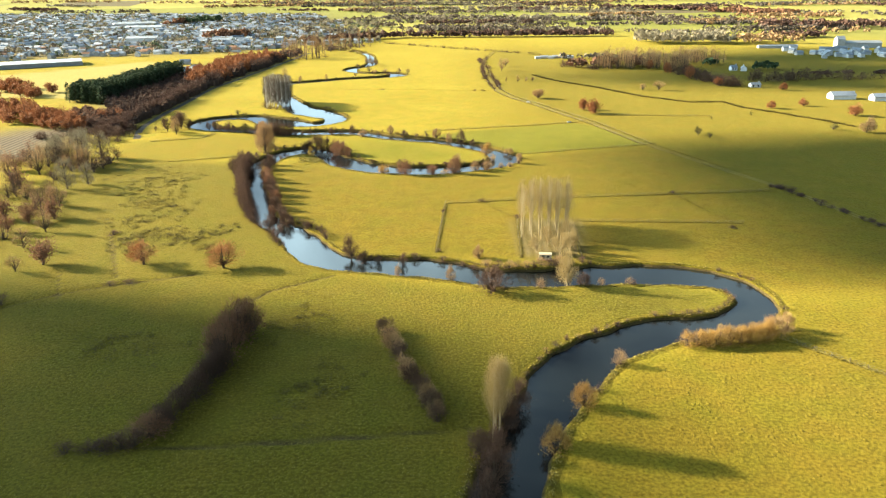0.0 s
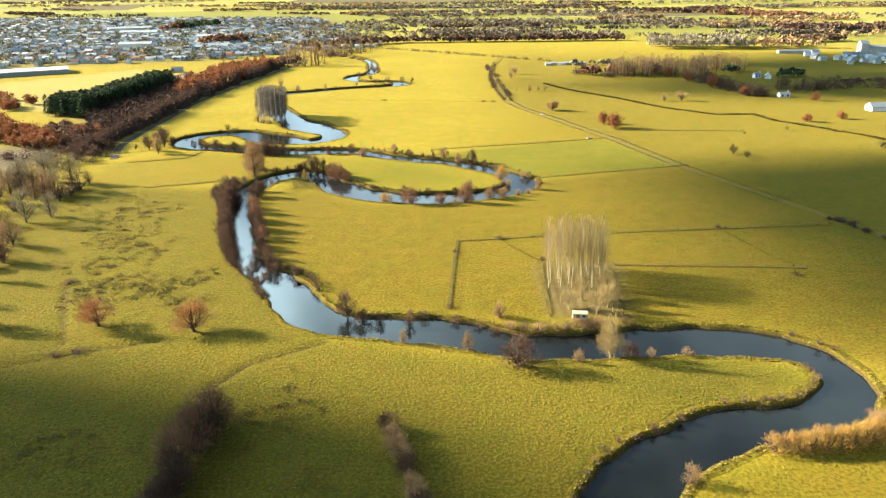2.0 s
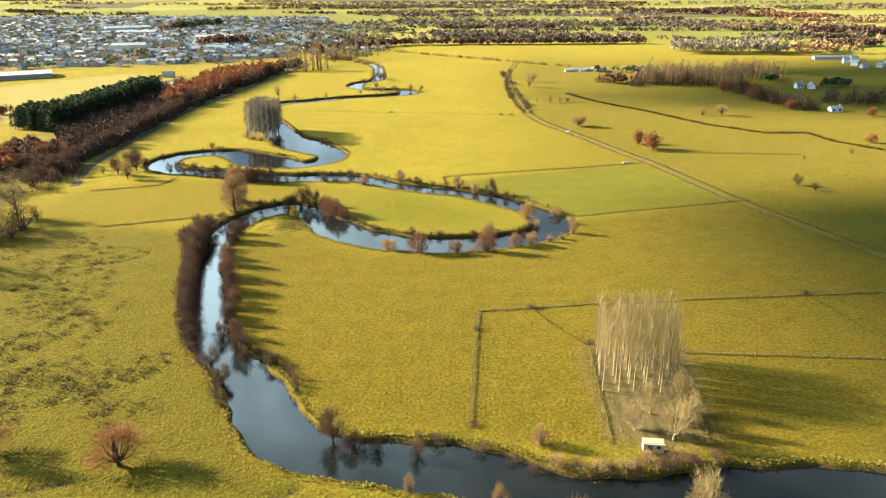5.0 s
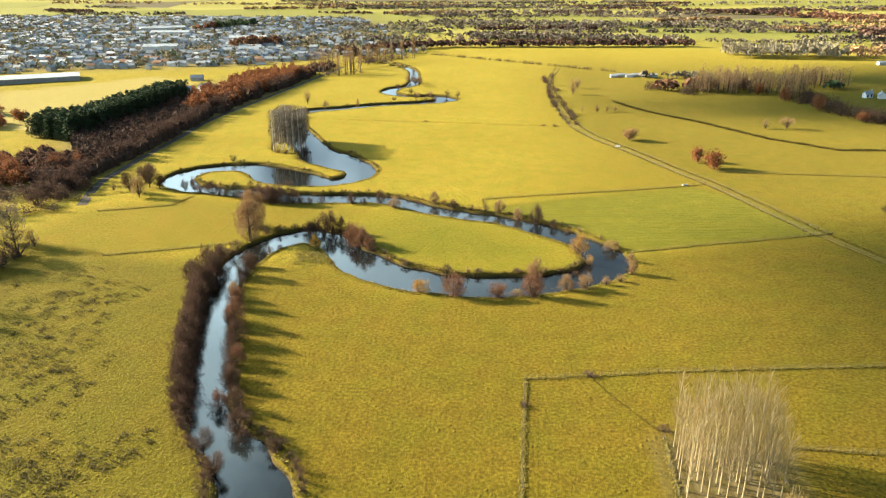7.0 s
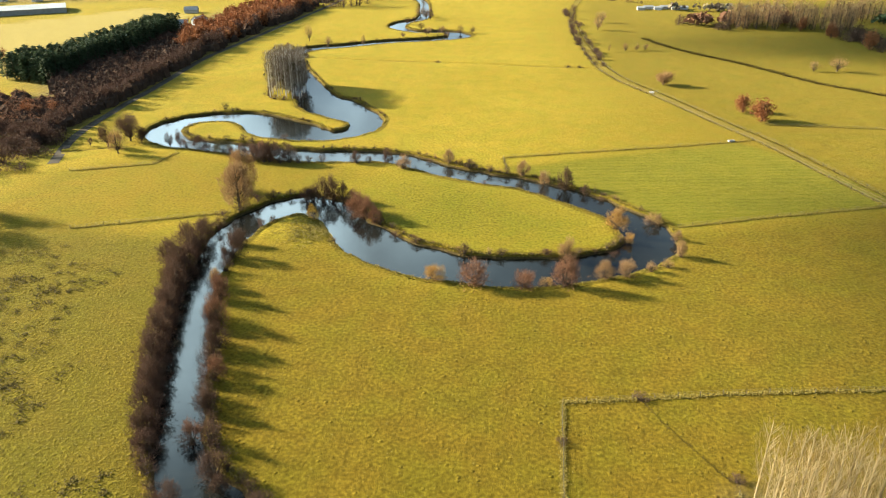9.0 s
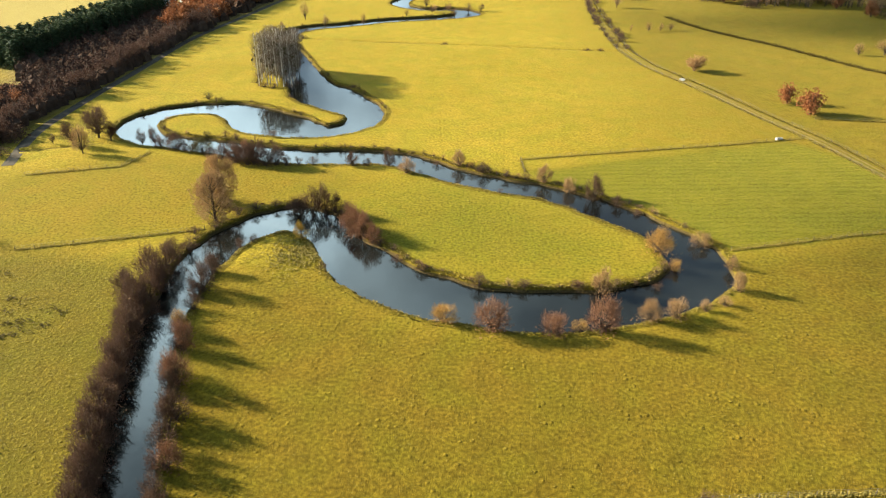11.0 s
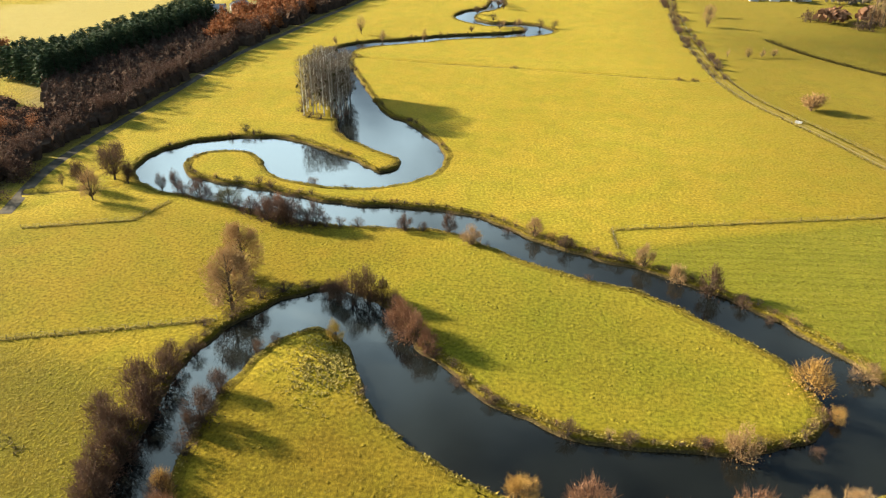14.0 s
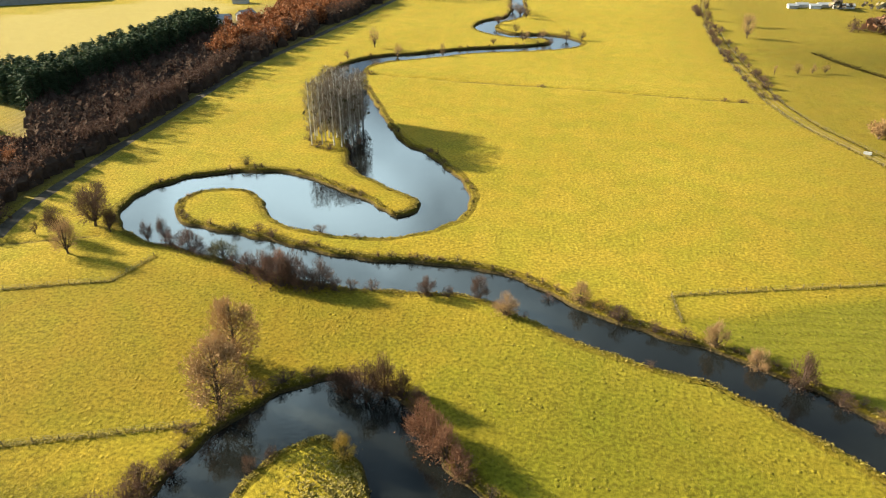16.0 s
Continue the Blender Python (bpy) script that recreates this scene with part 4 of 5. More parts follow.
for x, y, h, w, c in [(-26, 360, 5.0, 5, "tan"), (-19, 355, 3.8, 4.2, "brown"), (-3, 349.5, 6.2, 4.6, "tan"), (3, 345, 5.4, 4, "tan"), (8.7, 341, 8.8, 5.2, "brown"), (14, 337.5, 3.7, 4.4, "brown"), (-45, 358, 6.5, 3.8, "brown"), (-55, 357.5, 5.0, 4.2, "brown"), (-51, 357.5, 3.1, 3, "brown"), (-39.5, 353.5, 4.8, 5.6, "tan"),
                      (-22, 358, 2.6, 4, "gold"), (-13, 352.6, 2.4, 4, "brown"), (-8, 351, 2.4, 4, "brown"), (18, 333, 2.0, 3, "brown"), (-32, 361, 2.0, 3.2, "brown")]:
    plant("shrub", c, x, y, h, w, "willow_bush", "%s bare bush on the north bank of the loop" % c, "north bank bushes")
for x, y, h, w, c in [(-89, 360, 5.8, 6.6, "brown"), (-82, 357, 8.4, 7.4, "brown"), (-76, 356.5, 7.0, 5.8, "brown"), (-86, 361, 6.5, 5, "russet"), (-66, 357.3, 2.8, 4.3, "brown"), (-100, 364, 5.6, 7, "olive"), (-109, 366.8, 6.4, 7, "brown"), (-94, 376, 2.6, 4, "brown"), (-98, 378, 2.4, 4, "brown"), (-84, 380, 2.4, 4.8, "brown"), (-70, 357, 2.6, 4, "brown"), (-104, 378, 2.0, 4, "olive")]:
    plant("shrub", c, x, y, h, w, "alder_bush", "%s alder thicket on the strand between two bends" % c, "strand alders")
plants("shrub", "umber", [(-114, 368.2, 4.2, 5), (-106, 365.6, 3.8, 5), (-103, 364.6, 3.2, 4.6), (-96.5, 361.8, 3.0, 4.8), (-92.5, 359.6, 5.2, 5.6), (-88, 357.6, 6.4, 6), (-84, 356.2, 6.8, 6), (-79, 355.6, 6.6, 5.6), (-73, 356.2, 3.4, 4)], "alder_bush", "dark bare alder crowding the strand's bank", "strand alders")
plants("round", "brown", [(-120, 369, 5.4, 3.8), (-117.5, 371.5, 6.6, 4.2), (-136, 374, 10.2, 10), (-140, 380, 9.2, 9), (-141, 368, 8.4, 7.4), (-131, 372, 6.5, 6), (-147, 368, 3.6, 2.2)], "bare_tree", "brown bare tree at the western end of the bend", "west bend trees")
plants("shrub", "olive", [(-118, 416.5, 3.2, 4.8)], "bank_bush", "single olive bush on the upper bank", "bank bushes")

narrows = RIVER[(RIVER[:, 1] > 203) & (RIVER[:, 1] < 232) & (RIVER[:, 0] < -40)]
for k, (x, y, w) in enumerate(narrows[::3]):
    for sgn in (-1, 1):
        plant("shrub", ("umber", "brown")[k % 2], x + sgn * (w * 0.56 + rnd.uniform(0.0, 1.0)), y + sgn * (w * 0.25), rnd.uniform(1.8, 3.6), rnd.uniform(3.0, 4.4), "alder_bush", "low dark brush where the river narrows", "narrows brush", None, 0.6)
plants("shrub", "umber", [(14, 244, 1.5, 3.6), (0, 232, 1.3, 3), (-1.5, 195, 1.4, 2.6), (24.5, 225.5, 1.6, 3.2), (84, 253, 1.4, 3.6), (91, 214, 1.2, 3.4), (-102, 211, 1.8, 5), (-82, 173, 1.6, 6), (-86.5, 172, 1.4, 4.5)], "scrub", "low dark scrub clump in the pasture", "pasture scrub")
for x, y, h, w in along(np.random.default_rng(31), (123, 262), (139, 215), 22, 1.3, 1.5, 3.6) + [(125, 258, 2.2, 6.5), (128, 256, 2.0, 5.5)]:
    plant("shrub", "umber", x, y, h, w, "hedge_bush", "low dark bush along the southern farm track", "south track hedge")

def fringe(pick, side, step, lo, hi, label, group, seed):
    # uneven brush along one bank; side: 1 on the left of the course, -1 on its right
    r = random.Random(seed)
    flow = unit(np.gradient(RIVER[:, :2], axis=0))
    for k in np.nonzero(pick)[0][::step]:
        x, y = RIVER[k, :2] + side * np.array((-flow[k, 1], flow[k, 0])) * (RIVER[k, 2] / 2 + r.uniform(0.6, 1.5))
        if to_river(np.array([x]), np.array([y]))[0] > 0.3 and r.random() < 0.85:
            plant("shrub", r.choice(("umber", "umber", "brown", "russet")), x, y, r.uniform(lo, hi), r.uniform(1.8, 3.2), "bramble", label, group, None, 0.45)


fringe((RIVER[:, 1] > 100) & (RIVER[:, 1] < 168) & (RIVER[:, 0] > 8), 1, 3, 0.9, 2.0, "dark bramble fringing the inner bank of the south bend", "south bend brambles", 61)
fringe((RIVER[:, 1] > 332) & (RIVER[:, 1] < 366) & (RIVER[:, 0] > -62) & (RIVER[:, 0] < 20), -1, 3, 0.9, 2.1, "dark bramble fringing the loop's north bank", "north bank brambles", 62)
fringe((RIVER[:, 1] > 286) & (RIVER[:, 1] < 312) & (RIVER[:, 0] > -40) & (RIVER[:, 0] < 28), 1, 4, 0.8, 1.6, "brown bramble fringing the loop's inner bank", "inner loop brambles", 63)

plants("round", "brown", [(-42, 582, 5, 5), (-35, 594, 6.4, 6.2), (-28, 594, 5, 5), (-48, 597, 4.6, 5), (-60, 607, 5, 5.4), (-71, 626, 6, 6.5), (-62, 655, 9, 8), (-58, 645, 7, 7), (-55, 588, 4, 4.5), (-68, 578, 3.6, 4.2)], "bare_tree", "small brown bare tree on the far river bend", "far bend trees")

# low brush that fringes the banks
brush_rng = np.random.default_rng(300)
course = unit(np.gradient(RIVER[:, :2], axis=0))
for k in np.sort(brush_rng.choice(np.arange(215, len(RIVER) - 330), 105, replace=False)):
    out = np.array((-course[k, 1], course[k, 0]))
    if (out[1] < 0) == (brush_rng.random() < 0.75):
        out = -out
    x, y = RIVER[k, :2] + out * (RIVER[k, 2] / 2 + brush_rng.uniform(0.5, 1.5))
    if to_river(np.array([x]), np.array([y]))[0] > 0.3:
        c = rnd.choice(("umber", "umber", "brown", "tan", "russet"))
        plant("shrub", c, x, y, brush_rng.uniform(1.2, 2.2), brush_rng.uniform(2.0, 3.4), "bramble", "low %s brush fringing the river bank" % {"umber": "dark", "brown": "brown", "tan": "tan", "russet": "reddish"}[c], "bank brush", None, 0.5)

# grove with mistletoe on the spit
for i in range(5):
    for j in range(8):
        x, y, h = -104.8 + 2.95 * i - 0.45 * j + rnd.uniform(-0.7, 0.7), 435 + 3.7 * j + rnd.uniform(-0.8, 0.8), rnd.uniform(16.8, 19.2)
        ob = plant("aspen", "grey", x, y, h, rnd.uniform(4.0, 5.0), "poplar", "grey-trunked poplar with dark mistletoe clumps on the spit", "spit poplar grove", M_SILVER_BARK)
        rng = np.random.default_rng(100 + 8 * i + j)
        for c in range(4):
            P = rng.normal(0, 0.09, (40, 3)) * (1, 1, 0.6) + (rng.uniform(-1.2, 1.2), rng.uniform(-1.2, 1.2), rng.uniform(2.6, 9.2))
            part("mistletoe", mesh_np("mistletoe", *leaves(rng, P, 0.26), CROWN["ivy"]), ob, "dark round mistletoe clump")

plants("shrub", "umber", [(-103, 433, 2.6, 5), (-99, 432, 2.2, 4.5), (-94, 434, 2.4, 4.5), (-107, 438, 2.8, 5), (-109, 446, 2.4, 4.5), (-110, 455, 2.6, 5), (-92.5, 440, 2.2, 4)], "bank_bush", "low dark brush round the spit's poplars", "spit brush")

# east meadow
plants("leafy", "amber", [(61, 468, 8.2, 10.6)], "field_maple", "round amber-brown tree alone in the east meadow", "east meadow trees")
plants("leafy", "orange", [(86.5, 414, 9.8, 12.4), (83, 426, 8.2, 9.6)], "field_maple", "round bright orange tree in the east meadow", "east meadow trees")
plants("round", "tan", [(56, 544, 5.3, 4.6), (62, 546, 4.4, 4), (67, 547, 4.3, 5), (137, 500, 5.8, 7.4), (148, 501, 8.2, 11.8), (47, 542, 4.9, 2)], "bare_tree", "thin tan bare tree in a field row", "field row trees")
plants("round", "tan", [(49, 610, 11, 9.4), (-120, 563, 10.7, 6.6), (-107, 552, 6.3, 7.4), (-87, 553, 7.8, 3.6), (-126, 540, 4.2, 4.8), (-46, 594, 5.2, 6.7), (-54, 591, 4.5, 6), (-62, 660, 6, 7.8), (-67, 667, 7, 8), (55, 639, 8.5, 8.8)], "bare_tree", "tan thinly leaved tree in the far meadow", "far meadow trees")
plants("round", "olive", [(126, 353, 5, 5.2), (129.5, 346, 3.6, 4.2), (147, 394, 2.2, 2), (173, 405, 3.1, 2.5), (199, 365, 3.4, 7)], "bare_tree", "small dark tree in the shaded east meadow", "east field trees")
plants("leafy", "orange", [(232, 498, 6.4, 7.7), (194, 428, 5.6, 7.3), (217, 436, 6, 7.5), (231, 404, 8.4, 12), (196, 521, 7.8, 10), (187, 556, 13, 10.7), (180, 590, 11, 10), (172, 615, 10, 10)], "autumn_tree", "orange autumn tree by the eastern farms", "farm trees")
plants("leafy", "tan", [(212, 358, 9.7, 9.9), (222, 350, 8, 9), (189, 608, 9, 13)], "autumn_tree", "tan autumn tree by the eastern farms", "farm trees")
for x, y, h, w in [(32, 600, 6, 6), (32.5, 590, 5, 5), (32, 575, 3.5, 5), (33, 560, 3, 5), (33.5, 545, 2.6, 5), (34, 530, 2.8, 5), (35, 520, 3, 5), (36, 508, 2.6, 4.6), (28, 501.5, 1.8, 4), (22, 502.3, 1.8, 4), (-42, 510, 1.8, 4.5), (-110, 518, 2.4, 5), (34, 615, 4, 5), (35, 630, 5, 6), (37, 655, 7, 7), (41, 690, 5, 6)]:
    plant("shrub", "brown", x, y, h, w, "hedge_bush", "dark clipped bush along the farm track", "track hedge")

for x, y, h, w in along(np.random.default_rng(12), (40, 505), (39, 640), 16, 1.2, 3.2, 4.6) + along(np.random.default_rng(13), (33, 560), (35, 690), 14, 1.0, 3.6, 5):
    plant("shrub", "umber", x, y, h, w, "hedge_bush", "dark bare hedge bush beside the farm track", "track hedge")

# west side
plants("leafy", "russet", [(-111, 186, 10, 9.4), (-136, 213, 8, 6), (-159, 262, 10, 10)], "autumn_tree", "dark red autumn tree in the western paddocks", "paddock trees")
plants("round", "tan", [(-124, 213, 8.4, 7.4), (-163, 284, 12.5, 12), (-150, 291, 12, 13), (-158, 300, 11, 12), (-133, 240, 9.9, 8.8), (-148, 247, 7, 8), (-142, 309, 6.7, 6.4), (-116, 181, 6, 5), (-134, 361, 9, 7), (-170, 275, 11, 11)], "bare_tree", "tan bare tree in the western paddocks", "paddock trees")
plants("shrub", "brown", [(-108, 160, 5, 5), (-146, 258, 6, 7), (-152, 275, 6, 8), (-113, 150, 5, 6), (-140, 232, 5, 7), (-172, 320, 7, 9), (-180, 305, 7, 9), (-168, 335, 6, 9), (-166, 350, 6, 9)], "hedge_bush", "dark hedge bush around the western paddocks", "paddock hedge")


def dome(seed):
    """Lumpy light-blocking filler for a crown, one unit high and one across."""
    r = np.random.default_rng(seed)
    V = [(rad * math.cos(a) * q, rad * math.sin(a) * q, z * q2) for rad, z in ((0.44, 0.0), (0.40, 0.6), (0.06, 0.95)) for a, q, q2 in zip(np.arange(5) * 2 * np.pi / 5, r.uniform(0.68, 1.25, 5), r.uniform(0.75, 1.15, 5))]
    F = [(k * 5 + i, k * 5 + (i + 1) % 5, k * 5 + 5 + (i + 1) % 5, k * 5 + 5 + i) for k in range(2) for i in range(5)]
    return np.array(V), np.array(F)


# dark filler colour stands for the shade inside the crowns
M_FILLER = simple("shade_dark_filler", (0.030, 0.021, 0.017), (0.062, 0.044, 0.034), 0.5, 0.95, bump=0.9, dist=0.8, spec=0.0)
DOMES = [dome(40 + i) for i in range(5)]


def stuff(name, kind, colour, spots, label, category, keep_usual, bark=M_BARK, with_wood=True, solid=False):
    """Many plants as one mesh: spots are rows of x, y, height, breadth and, where it differs from keep_usual, the number of quads of that crown."""
    rng = np.random.default_rng(len(spots) + keep_usual)
    sets, woods, low = [], [], []
    z = ground_z([s[0] for s in spots], [s[1] for s in spots])
    for (x, y, h, w, *more), gz in zip(spots, z):
        keep = more[0] if more else keep_usual
        wood, (V, F) = ARR[kind, int(rng.integers(3))]
        pool = F if kind in ("poplar", "aspen", "pine") else F[F[:, 0] >= len(V) * 6 // 10]
        Q = V[pool[rng.choice(len(pool), min(keep, len(pool)), replace=False)]]
        c = Q.mean(1, keepdims=True)
        Q = c + (Q - c) * min(3.0 if keep < 100 else 2.2, math.sqrt(len(F) / keep))
        a = rng.uniform(0, 6.28)
        k = w / WIDE[kind]
        R = np.array([[math.cos(a), -math.sin(a), 0], [math.sin(a), math.cos(a), 0], [0, 0, 1]])
        Q = (Q.reshape(-1, 3) @ R.T) * (k, k, h / 10) + (x, y, gz)
        sets.append((Q, np.arange(len(Q)).reshape(-1, 4)))
        # unseen mass added to hide the ground and block light
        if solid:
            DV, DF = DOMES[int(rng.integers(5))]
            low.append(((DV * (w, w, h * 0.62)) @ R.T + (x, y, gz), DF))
        woods.append(tubes([(x, y, gz - 0.2)], [(x, y, gz + h * 0.7)], 0.02 * h, 0.01 * h, 4))
    ob = empty_thing(name, Matrix(), label, category, kind="stuff")
    part("crowns", mesh_np("crowns", *join(*sets), CROWN[colour]), ob)
    if solid:
        part("undergrowth", mesh_np("undergrowth", *join(*low), M_FILLER), ob)
    if with_wood:
        part("trunks", mesh_np("trunks", *join(*woods), bark), ob)
    return ob


rng = np.random.default_rng(3)
wood_floor = [(x, y, 7.0 * q, 6.2 * p) for x, y, q, p in zip(rng.uniform(-212, -166, 900), rng.uniform(398, 572, 900), rng.uniform(0.7, 1.25, 900), rng.uniform(0.8, 1.25, 900)) if inside(np.array([x]), np.array([y]), [(-166, 380), (-167, 560), (-196, 574), (-207, 560), (-210, 452), (-192, 428), (-186, 404)])[0]]
stuff("bare_wood", "shrub", "pine_shade", wood_floor, "umber bare woodland beside the track, darkened as pine shade", "woodland", 120, solid=True)
pines = []
for j in range(38):
    for i in range(8 if j < 6 else 5):
        y = 452 + 3.4 * j + 1.2 * i
        x = -211 + 0.06 * 3.4 * j - 3.4 * i
        pines.append((x + rng.uniform(-0.9, 0.9), y + rng.uniform(-0.9, 0.9), rng.uniform(10.8, 13.2), rng.uniform(3.8, 5.2)))
stuff("pine_plantation", "pine", "pine", pines, "dark green pine belt in tight rows", "pine wood", 340)
stuff("orange_wood", "leafy", "orange", along(rng, (-181, 528), (-164, 705), 120, 12, 10.5, 9.5) + along(rng, (-196, 560), (-185, 700), 50, 8, 9, 8), "orange autumn wood at the end of the pines", "woodland", 420)
stuff("path_trees", "oval", "pine_shade", along(rng, (-167.5, 366), (-168.5, 540), 90, 2.5, 8.2, 6) + along(rng, (-168, 530), (-152, 690), 55, 4, 9, 7), "tall bare trees lining the gravel path", "woodland", 420, solid=True)
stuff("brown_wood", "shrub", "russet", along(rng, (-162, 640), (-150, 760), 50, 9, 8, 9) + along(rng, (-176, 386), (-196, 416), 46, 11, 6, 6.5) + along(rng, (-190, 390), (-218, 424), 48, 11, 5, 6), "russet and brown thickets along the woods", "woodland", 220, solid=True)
stuff("western_wood", "leafy", "orange", along(rng, (-188, 372), (-222, 398), 34, 9, 7, 7.5) + along(rng, (-218, 392), (-300, 470), 46, 13, 9, 9) + along(rng, (-258, 484), (-340, 540), 34, 12, 8, 9), "orange autumn woodland west of the ploughed field", "woodland", 420)
stuff("track_bushes", "shrub", "brown", along(rng, (-160, 352), (-182, 395), 36, 6, 6, 7) + along(rng, (-198, 350), (-158, 371), 34, 6, 5, 6.5) + along(rng, (-180, 338), (-150, 344), 14, 3, 4, 5.5), "dark brush at the end of the track", "brush", 160)

# ---- distant land: hedgerows, woods, poplar lines ----
def far_stand(name, colour, spots, label, n=22, slim=0.0):
    """Many far trees as one mesh; each crown is a loose shell of leaf sprays that face outward; slim: upright crowns."""
    r = np.random.default_rng(len(spots) + n)
    S = np.array(spots, float)
    gz = ground_z(S[:, 0], S[:, 1])
    m = len(S)
    d = unit(r.normal(size=(m, n, 3)))
    d[..., 2] = np.abs(d[..., 2]) * 1.1 - 0.35
    nr = unit(d * 0.5 + r.normal(0, 0.7, (m, n, 3)))
    lump = r.uniform(0.7, 1.12, (m, n, 1))
    c = d * lump * np.stack([S[:, 3] / 2, S[:, 3] / 2, S[:, 2] * 0.52], 1)[:, None] + np.stack([S[:, 0], S[:, 1], gz + S[:, 2] * 0.45], 1)[:, None]
    a = unit(np.cross(nr, r.normal(size=(m, n, 3))))
    if slim:
        a = unit(a + np.array((0, 0, slim)))
    b = unit(np.cross(nr, a))
    k = (S[:, 3] * 0.19)[:, None, None] * r.uniform(0.6, 1.3, (m, n, 1))
    ka, kb = k * (1 + 0.6 * slim), k * (1 - 0.3 * min(slim, 1.0))
    V = np.stack([c - a * ka, c + b * kb * 0.8, c + a * ka, c - b * kb * 0.9], 2).reshape(-1, 3)
    ob = empty_thing(name, Matrix(), label, "far woods", kind="stuff")
    part("crowns", mesh_np("crowns", V, np.arange(len(V)).reshape(-1, 4), CROWN[colour]), ob)
    return ob


rng = np.random.default_rng(8)
grey_rows, tan_rows, dark_rows, brown_rows = [], [], [], []
for k in range(150):
    y0 = 1010 + 2300 * rng.uniform(0, 1) ** 1.4
    x0 = rng.uniform(-0.62, 0.66) * y0
    if x0 < -0.08 * y0 and y0 < 1500:
        continue
    row = along(rng, (x0, y0), (x0 + rng.uniform(90, 420), y0 + rng.uniform(-70, 70)), int(rng.integers(34, 80)), rng.choice((2, 4, 14, 30)), rng.uniform(5, 9), rng.uniform(7, 11))
    (grey_rows, brown_rows, brown_rows, tan_rows, dark_rows)[int(rng.integers(5))].extend(row)
grey_rows += along(rng, (-20, 1080), (230, 1020), 130, 26, 8, 9) + along(rng, (-90, 1330), (260, 1290), 150, 45, 9, 10) + along(rng, (-110, 1010), (-300, 1000), 70, 34, 8, 9) + along(rng, (-260, 1290), (-60, 1120), 60, 8, 8, 9) + along(rng, (110, 700), (190, 690), 22, 4, 6, 7)
brown_rows += grey_rows[len(grey_rows) // 2 :: 2]
for x, y, q, p in zip(rng.uniform(-170, 420, 3200), rng.uniform(990, 2100, 3200), rng.uniform(5, 9, 3200), rng.uniform(6, 10, 3200)):
    if math.sin(y * 0.021 + 0.6 * math.sin(x * 0.011)) + 0.7 * math.sin(x * 0.017 + y * 0.006) > 0.25 - 0.3 * (x < 150):
        (grey_rows, brown_rows, brown_rows)[int(rng.integers(3))].append((x, y, q, p))
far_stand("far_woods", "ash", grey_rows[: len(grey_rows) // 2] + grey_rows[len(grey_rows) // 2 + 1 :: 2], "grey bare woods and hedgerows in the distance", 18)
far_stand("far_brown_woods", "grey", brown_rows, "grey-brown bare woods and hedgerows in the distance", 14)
tan_rows += along(rng, (330, 846), (400, 866), 40, 22, 12, 9) + along(rng, (520, 1350), (700, 1330), 50, 20, 9, 10)
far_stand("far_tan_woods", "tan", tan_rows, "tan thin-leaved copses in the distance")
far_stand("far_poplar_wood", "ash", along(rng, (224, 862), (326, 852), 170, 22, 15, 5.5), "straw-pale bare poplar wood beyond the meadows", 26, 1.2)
dark_rows += along(rng, (470, 1110), (780, 1040), 170, 40, 12, 12) + along(rng, (350, 1667), (560, 1560), 80, 14, 10, 13) + along(rng, (-158, 862), (-61, 945), 60, 9, 9, 9) + along(rng, (-61, 945), (219, 962), 130, 8, 9, 9) + along(rng, (290, 578), (420, 590), 40, 2, 3, 5) + along(rng, (395, 915), (470, 935), 40, 12, 9, 9)
far_stand("far_dark_woods", "umber", dark_rows, "dark bare wood and hedges beyond the meadows", 24)
far_stand("far_orange_woods", "russet", along(rng, (108, 636), (172, 634), 22, 8, 8, 8) + along(rng, (-296, 930), (-246, 945), 30, 9, 12, 10) + along(rng, (560, 1560), (640, 1410), 90, 50, 9, 11) + along(rng, (-430, 1170), (-405, 1190), 10, 6, 13, 11), "rust-coloured autumn copses in the distance", 40)
far_stand("far_evergreens", "pine", along(rng, (-412, 1185), (-380, 1270), 34, 14, 13, 10) + [(231, 641, 7, 9), (235, 643, 6, 8), (262, 611, 7, 10), (268, 613, 7.5, 10), (274, 612, 6, 9)], "dark evergreen clumps by the far houses", 40)
stuff("east_wood", "shrub", "brown", along(rng, (103, 640), (130, 615), 16, 6, 8, 8) + along(rng, (190, 600), (205, 515), 80, 9, 9, 9) + along(rng, (225, 545), (330, 560), 50, 12, 9, 10), "dark bare wood edging the eastern farms", "woodland", 120)
stuff("pale_poplar_wood", "oval", "tan", along(rng, (132, 628), (206, 624), 95, 10, 13, 7) + along(rng, (150, 660), (250, 665), 90, 18, 13, 8), "pale bare poplar wood in the north-east", "woodland", 230)
stuff("poplar_row", "poplar", "tan", along(rng, (-150, 700), (-110, 790), 22, 5, 19, 4.5) + along(rng, (-108, 790), (-80, 830), 8, 3, 18, 4) + along(rng, (-150, 664), (-114, 722), 9, 4, 16, 4), "row of slim tan poplars near the town", "poplars", 200)
stuff("meadow_end_trees", "shrub", "brown", along(rng, (-150, 745), (-90, 840), 40, 8, 7, 9) + along(rng, (-172, 674), (-112, 722), 22, 6, 7, 7) + along(rng, (-88, 884), (98, 731), 110, 1.2, 3.2, 4), "brown row of low trees closing the meadow", "tree row", 120)
tx, ty = rng.uniform(-960, -60, 6000), rng.uniform(680, 1500, 6000)
ok = inside(tx, ty, TOWN) | ((tx > -180 - 0.1 * (ty - 850)) & (tx < -70 - 0.1 * (ty - 850)) & (ty > 840) & (ty < 1300))
